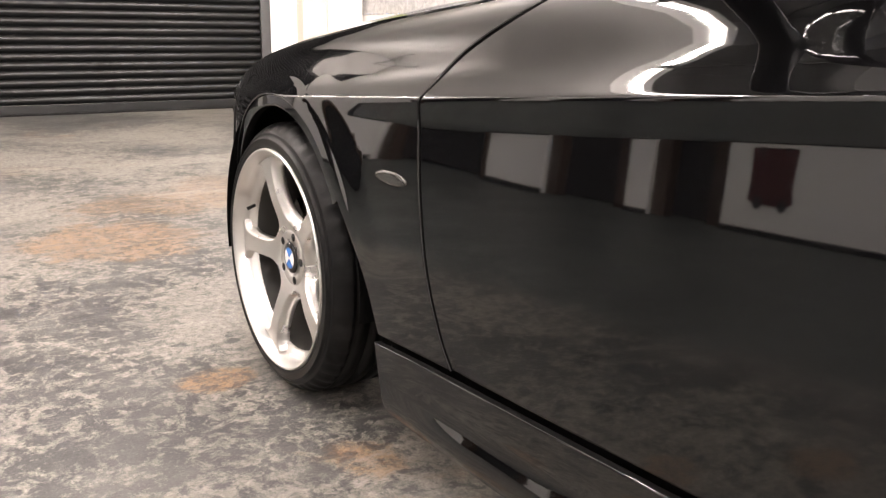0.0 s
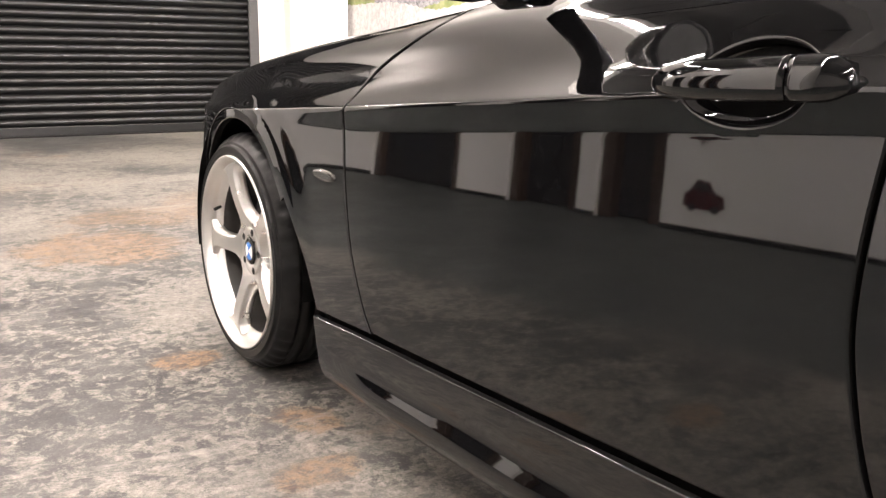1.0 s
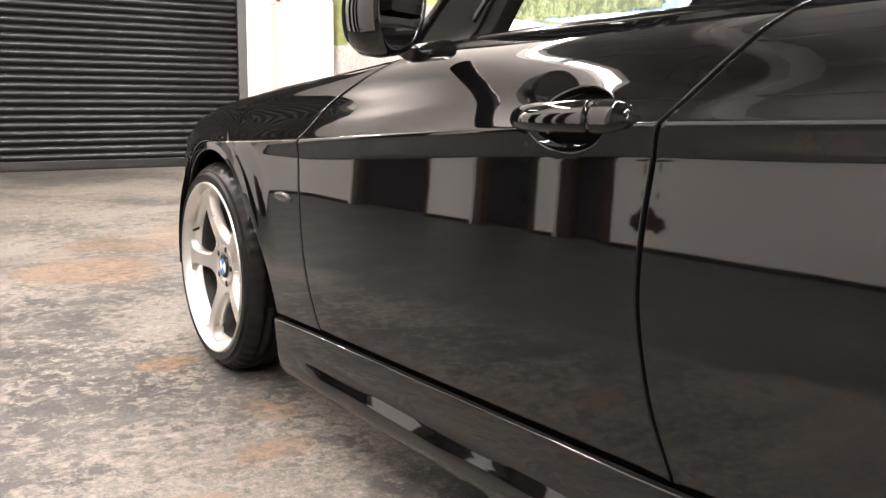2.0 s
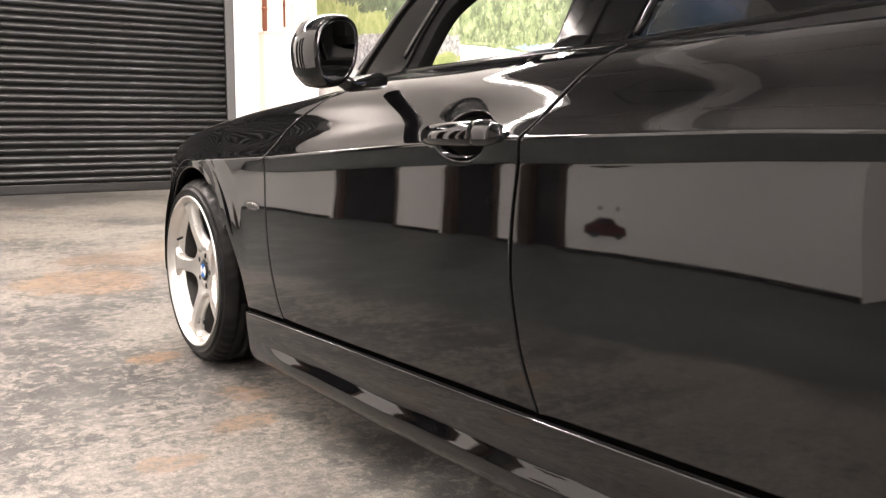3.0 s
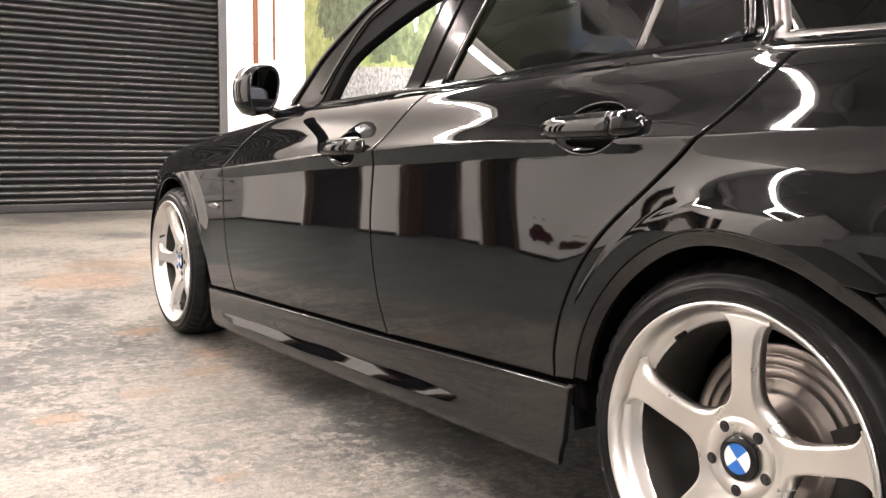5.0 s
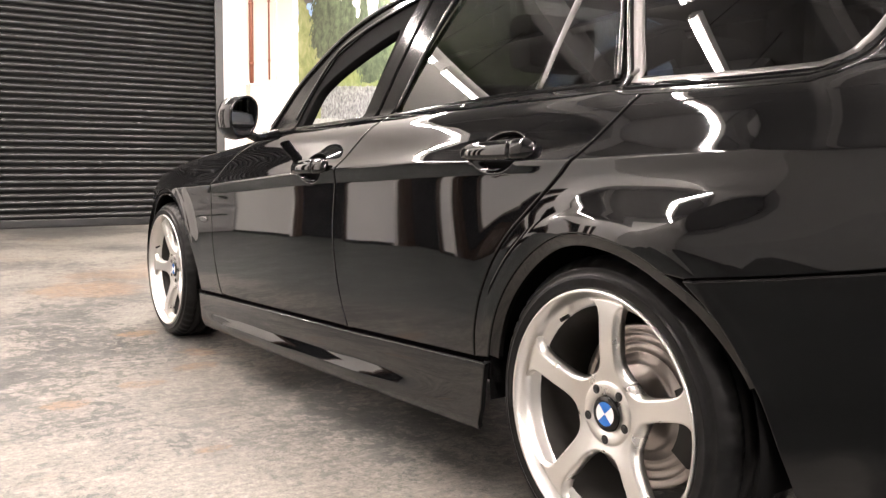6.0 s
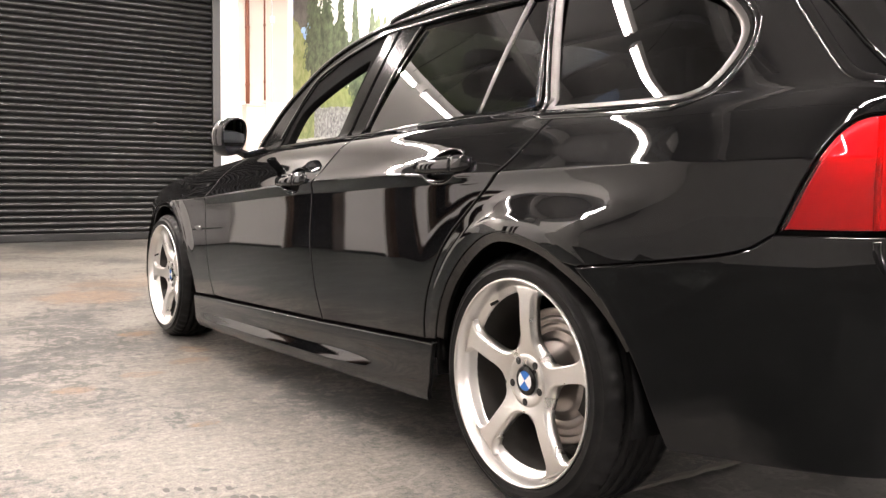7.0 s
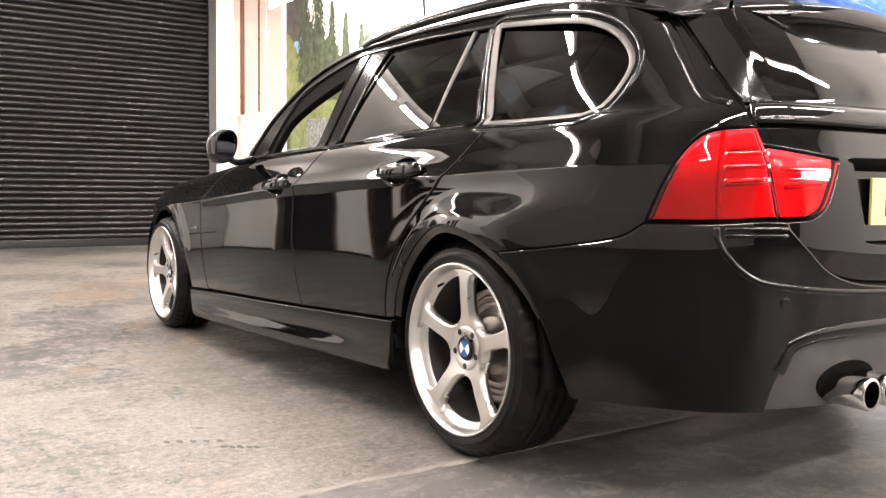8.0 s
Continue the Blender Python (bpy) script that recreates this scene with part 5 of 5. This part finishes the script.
    for k in range(n + 1):
        u = -1 + 2 * k / n
        x = 0.585 * u
        back = -0.515 - 0.190 * (1 - abs(u) ** 2.4)
        top = 1.226 + 0.040 * (1 - abs(u) ** 2.2)
        join = 0.052 * (1 - abs(u) ** 3.2)
        e = 1 - abs(u) ** 5
        for dy, dz in ((0.22, 0.050 + join), (0.10, 0.022 + join * 0.6), (0.02, 0.003), (-0.004, -0.008), (0.0, -0.010 - 0.045 * e), (0.12, -0.014 - 0.068 * e)):
            verts.append((x, back + dy, top + dz))
    for k in range(n):
        for j in range(5):
            a = k * 6 + j
            faces.append((a, a + 1, a + 7, a + 6))
    mesh_object("spoiler", verts, faces, PAINT, car)
    v, f = sweep([(-0.12, -0.876, 1.01), (-0.02, -0.874, 1.015), (0.25, -0.855, 1.03), (0.36, -0.845, 1.035)], [0.008, 0.02, 0.012, 0.006], [0.008, 0.014, 0.008, 0.005], (0, -0.7, 0.7), 8)
    mesh_object("wiper", v, f, MATT_BLACK, car)
    # number plate in its recess, characters as plain bars
    plate = box("number_plate", (-0.275, -0.876, 0.698), (0.275, -0.868, 0.812), YELLOW, car, 0.002, "yellow rear number plate")
    for k in range(7):
        x = -0.215 + k * 0.062 + (0.03 if k > 3 else 0)
        box("plate_bar", (x, -0.8785, 0.718), (x + 0.044, -0.8765, 0.794), BLACK_INK, plate)


def wheel(name, car, x, y, front, side):
    w = new(name)
    w.parent = car
    hub_z = 0.305 if front else 0.313
    w.location = (x, y, hub_z)
    w.scale = (1, 0.982, 0.982)
    w.empty_display_size = 0.1
    R, Ri = hub_z / 0.982, 0.253
    tyre = [(-0.100, Ri - 0.004), (-0.108, Ri + 0.003), (-0.1105, 0.262), (-0.108, 0.272), (-0.1095, 0.2735), (-0.1085, 0.276), (-0.106, 0.277), (-0.099, R - 0.027), (-0.100, R - 0.0255), (-0.097, R - 0.022), (-0.088, R - 0.0115), (-0.076, R - 0.004), (-0.066, R - 0.0005)]
    for g in (-0.055, -0.020, 0.020, 0.055):
        tyre += [(g - 0.0045, R), (g - 0.0035, R - 0.007), (g + 0.0035, R - 0.007), (g + 0.0045, R)]
    tyre += [(0.090, R - 0.0005), (0.104, R - 0.005), (0.118, R - 0.016), (0.130, R - 0.033), (0.133, 0.268), (0.125, Ri - 0.004)]
    v, f = lathe(tyre, 192)
    # blocks of the tread: every fourth row is cut in at the shoulders
    rows = len(tyre)
    v = [(p[0], p[1] * 0.984, p[2] * 0.984) if (i // rows + (2 if p[0] > 0 else 0)) % 4 == 0 and (-0.0905 < p[0] < -0.0595 or 0.0595 < p[0] < 0.105) else p for i, p in enumerate(v)]
    t = mesh_object("tyre", v, [q[::-1] for q in f], RUBBER, w, "black low-profile tyre")
    # rim barrel with its stepped lip
    dish = [(-0.110, 0.2475), (-0.104, 0.2445), (-0.09, 0.240), (-0.078, 0.2375), (-0.072, 0.232), (-0.068, 0.222), (-0.060, 0.2175)]
    v, f = lathe([(-0.098, 0.250), (-0.104, 0.2545), (-0.110, 0.2535), (-0.1125, 0.2505)] + dish, 96)
    rimob = mesh_object("rim", v, f, LIP, w, "silver alloy rim with a stepped lip")
    v, f = lathe([(-0.061, 0.2178), (-0.02, 0.213), (0.06, 0.212), (0.12, 0.235)], 64)
    mesh_object("barrel", v, f, CALIPER, rimob, "dark inner rim barrel")
    # five broad spokes, dished towards the hub, with wide fillets between them
    hub_x = -0.060 if front else -0.068                        # the front wheels are the more deeply dished
    rise = 0.030 if front else 0.022
    turn0 = radians(-90) if front else radians(2)

    def face(u, v, deep=0.0):
        r = np.hypot(u, v)
        g = np.clip((r - 0.058) / 0.170, 0, 1.0)
        return np.stack([hub_x - rise * (1 - (1 - g) ** 2.6) + deep + 0 * r, np.asarray(u, float) + 0 * r, np.asarray(v, float) + 0 * r], -1)
    half = [(0.082, 36.0), (0.083, 29.0), (0.0860, 22.4), (0.093, 16.4), (0.105, 12.2), (0.123, 9.6), (0.150, 7.9), (0.175, 6.9), (0.198, 6.6), (0.214, 7.3), (0.226, 9.4), (0.2345, 12.4)]
    rim_side = spline([(r * math.sin(radians(a)), r * math.cos(radians(a))) for r, a in half], 4)
    crown = [(0.2345 * math.sin(radians(a)), 0.2345 * math.cos(radians(a))) for a in np.linspace(13.0, -13.0, 14)[1:-1]]
    foot = [(0.0585 * math.sin(radians(a)), 0.0585 * math.cos(radians(a))) for a in np.linspace(-36, 36, 16)]
    edge = np.concatenate([rim_side, np.array(crown), rim_side[::-1] * np.array([-1, 1]), np.array(foot)])
    first = None
    for k in range(5):
        if first is None:
            first = panel("spoke", edge, ALLOY, rimob, f=face, gap=0.0, grid=0.012, flange=0.032, round_edge=0.005)
            ob = first
        else:
            ob = new("spoke", first.data)
            ob.parent = rimob
        ob.rotation_euler.x = 2 * math.pi * k / 5 + turn0
    # hub, bolts and badge
    v, f = lathe([(face(a, 0.0)[0] - 0.0003, a) for a in (0.0770, 0.074, 0.070, 0.066)] + [(hub_x - 0.003, 0.0650), (hub_x - 0.005, 0.0630), (hub_x - 0.006, 0.058), (hub_x - 0.006, 0.038), (hub_x - 0.001, 0.0365), (hub_x - 0.001, 0.0005)], 48)
    mesh_object("hub", v, f, ALLOY, rimob)
    for k in range(5):
        a = -(2 * math.pi * (k + 0.5) / 5 + turn0)
        bm = bmesh.new()
        seat = Matrix.Translation((hub_x - 0.0008, 0.0535 * math.sin(a), 0.0535 * math.cos(a))) @ Matrix.Rotation(radians(90), 4, "Y")
        bmesh.ops.create_cone(bm, cap_ends=True, segments=18, radius1=0.0095, radius2=0.0095, depth=0.0112, matrix=seat)
        bmesh.ops.create_cone(bm, cap_ends=True, segments=6, radius1=0.0055, radius2=0.0055, depth=0.0150, matrix=seat)
        part("wheel_bolt", bm, MATT_BLACK, rimob, "dark wheel bolt")
    v, f = lathe([(hub_x - 0.001, 0.0365), (hub_x - 0.007, 0.036), (hub_x - 0.009, 0.033), (hub_x - 0.0095, 0.024)], 40)
    badge = mesh_object("centre_cap", v, f, BLACK_TRIM, rimob, "round badge with blue and white quarters")
    for k in range(4):
        vv = [(hub_x - 0.0105, 0, 0)] + [(hub_x - 0.0100, 0.0245 * math.cos(a), 0.0245 * math.sin(a)) for a in np.linspace(k * math.pi / 2, (k + 1) * math.pi / 2, 9) + radians(45)]
        mesh_object("badge_quarter", vv, [(0, i + 1, i + 2) for i in range(8)], (BADGE_BLUE, BADGE_WHITE)[k % 2], rimob, smooth=False)
    bm = bmesh.new()
    bmesh.ops.create_cone(bm, cap_ends=True, segments=10, radius1=0.0045, radius2=0.004, depth=0.022)
    valve = part("valve", bm, RUBBER, rimob, "black tyre valve")
    ang = radians(66) if front else radians(34)
    valve.location = (-0.082, 0.214 * math.sin(ang), 0.214 * math.cos(ang))
    valve.rotation_euler.y = radians(70)
    # brake disc and caliper
    v, f = lathe([(0.044, 0.172), (0.032, 0.173), (0.030, 0.170), (0.030, 0.156), (0.0315, 0.155), (0.0315, 0.152), (0.030, 0.151), (0.030, 0.137), (0.0315, 0.136), (0.0315, 0.133), (0.030, 0.132), (0.030, 0.116), (0.0315, 0.115), (0.0315, 0.112), (0.030, 0.111), (0.030, 0.098), (0.022, 0.092), (0.018, 0.085), (0.018, 0.01)], 64)
    disc = mesh_object("brake_disc", v, f, BRAKE, w, "worn steel brake disc")
    v, f = lathe([(0.005, 0.118), (0.005, 0.166), (0.022, 0.172), (0.068, 0.170), (0.068, 0.118), (0.005, 0.118)], 10, arc=radians(62), start=radians(-20 if front else 150))
    mesh_object("caliper", v, f, CALIPER, w, "dark cast brake caliper")
    if side > 0:
        w.rotation_euler.z = math.pi
    return w


def build_mirror(car, side):
    """Door mirror: a rounded shell with its glass facing backwards."""
    m = new("door_mirror")
    m.parent = car
    m.location = (0.985 * side, 1.590, 0.943)
    m.scale = (0.80, 1, 0.93)
    m.rotation_euler.z = -side * radians(14)
    def ring(y, w, h, off=0.0, n=36, p=2.4):
        pts = []
        for k in range(n):
            a = 2 * math.pi * k / n
            c, s = math.cos(a), math.sin(a)
            d = (abs(c) ** p + abs(s) ** p) ** (-1 / p)
            taper = 1 - 0.10 * (1 - s * d)                     # narrower towards the foot
            pts.append((side * (c * d * w * taper + off), y, s * d * h - 0.012 * c * d))
        return pts
    rings = [ring(-0.052, 0.066, 0.062), ring(-0.056, 0.072, 0.069), ring(-0.046, 0.077, 0.075), ring(-0.015, 0.079, 0.078, 0.001), ring(0.02, 0.075, 0.074, -0.003), ring(0.05, 0.060, 0.060, -0.010), ring(0.068, 0.034, 0.034, -0.018), ring(0.073, 0.004, 0.003, -0.02)]
    n = 36
    verts = [p for r in rings for p in r]
    faces = []
    for i in range(len(rings) - 1):
        for k in range(n):
            q = (i * n + k, i * n + (k + 1) % n, (i + 1) * n + (k + 1) % n, (i + 1) * n + k)
            faces.append(q if side > 0 else q[::-1])
    mesh_object("mirror_shell", verts, faces, PAINT, m)
    g = ring(-0.0515, 0.065, 0.061)
    mesh_object("mirror_glass", g, [tuple(range(n)) if side > 0 else tuple(range(n))[::-1]], MIRROR, m, smooth=False)
    v, f = sweep([(side * -0.06, 0.0, -0.055), (side * -0.11, 0.008, -0.068), (side * -0.225, 0.02, -0.055)], [0.02, 0.022, 0.03], [0.014, 0.016, 0.02], (0, 0, 1), 12)
    mesh_object("mirror_foot", v, f, BLACK_TRIM, m)


def build_front(car):
    c = S_FRONT
    bumper = outline([(s_of(3.085), 0.478), (s_of(3.13), 0.60), (s_of(3.14), 0.62)], [(3.5, 0.585), (c, 0.585)], [(c, 0.19), (3.4, 0.17), (s_of(3.10), 0.20)], [(s_of(3.11), 0.30), (s_of(3.107), 0.40)])
    panel("front_bumper", bumper, PAINT, car, both=True, deep=-0.004)
    for side in (-1, 1):
        panel("headlamp", outline([(s_of(3.14), 0.63), (s_of(3.145), 0.695)], [(3.5, 0.685), (3.74, 0.665)], [(3.76, 0.592), (3.45, 0.600), (s_of(3.14), 0.63)]), CLEAR, car, side=side, label="clear headlamp cover")
        panel("headlamp_bowl", outline([(s_of(3.145), 0.635), (s_of(3.15), 0.69)], [(3.5, 0.68), (3.735, 0.66)], [(3.75, 0.596), (3.45, 0.604), (s_of(3.145), 0.635)]), CHROME, car, side=side, deep=0.03)
        panel("grille", outline([(3.83, 0.60), (3.83, 0.672)], [(c - 0.03, 0.678)], [(c - 0.03, 0.60)]), MATT_BLACK, car, side=side, deep=0.004)
    # the floor pan closes the car below
    box("floor_pan", (-0.62, -0.72, 0.25), (0.62, 3.2, 0.29), INNER, car, 0.01)
    for side in (-1, 1):
        for axle in AXLES:                                    # wheel housings
            v, f = lathe([(0.0, 0.362), (0.30, 0.362), (0.30, 0.02)], 40, arc=math.pi * 1.1, start=-0.05 * math.pi)
            v = [((-0.855 + p[0]) * -side, axle + p[1], HUB_Z + p[2]) for p in v]
            mesh_object("wheel_housing", v, f, INNER, car)


def build_cabin(car):
    box("dashboard", (-0.62, 1.62, 0.62), (0.62, 1.95, 0.90), CABIN, car, 0.05)
    box("headliner", (-0.53, -0.35, 1.318), (0.53, 1.0, 1.33), CABIN, car, 0.005)
    ring = [(0.36 + 0.18 * math.cos(a), 1.47 + 0.05 * math.sin(a), 0.86 + 0.17 * math.sin(a)) for a in (2 * math.pi * k / 32 for k in range(32))]
    v, f = sweep(ring, 0.014, 0.014, (0, 1, 0.3), 8, True)
    mesh_object("steering_wheel", v, f, CABIN, car)
    for x, y, w in ((-0.36, 0.82, 0.25), (0.36, 0.82, 0.25)):
        seat = box("seat_back", (x - w, y - 0.12, 0.45), (x + w, y + 0.06, 1.02), SEAT, car, 0.05)
        box("headrest", (x - 0.13, y - 0.14, 1.06), (x + 0.13, y - 0.03, 1.22), SEAT, seat, 0.04)
        box("seat_cushion", (x - w, y + 0.02, 0.34), (x + w, y + 0.52, 0.50), SEAT, car, 0.05)
    bench = box("rear_bench", (-0.60, -0.18, 0.36), (0.60, -0.02, 0.96), SEAT, car, 0.05)
    for x in (-0.4, 0.4):
        box("headrest", (x - 0.12, -0.18, 0.97), (x + 0.12, -0.08, 1.12), SEAT, bench, 0.03)


car = thing("estate_car", (0, 0, 0), "glossy black lowered estate car parked on the concrete floor", "car")
build_body(car)
build_top(car)
build_rear(car)
for side in (-1, 1):
    for axle, front in ((2.76, True), (0.0, False)):
        wheel("wheel", car, side * 0.764, axle + (0.018 if front else 0.004), front, side)
    build_mirror(car, side)
build_front(car)
build_cabin(car)
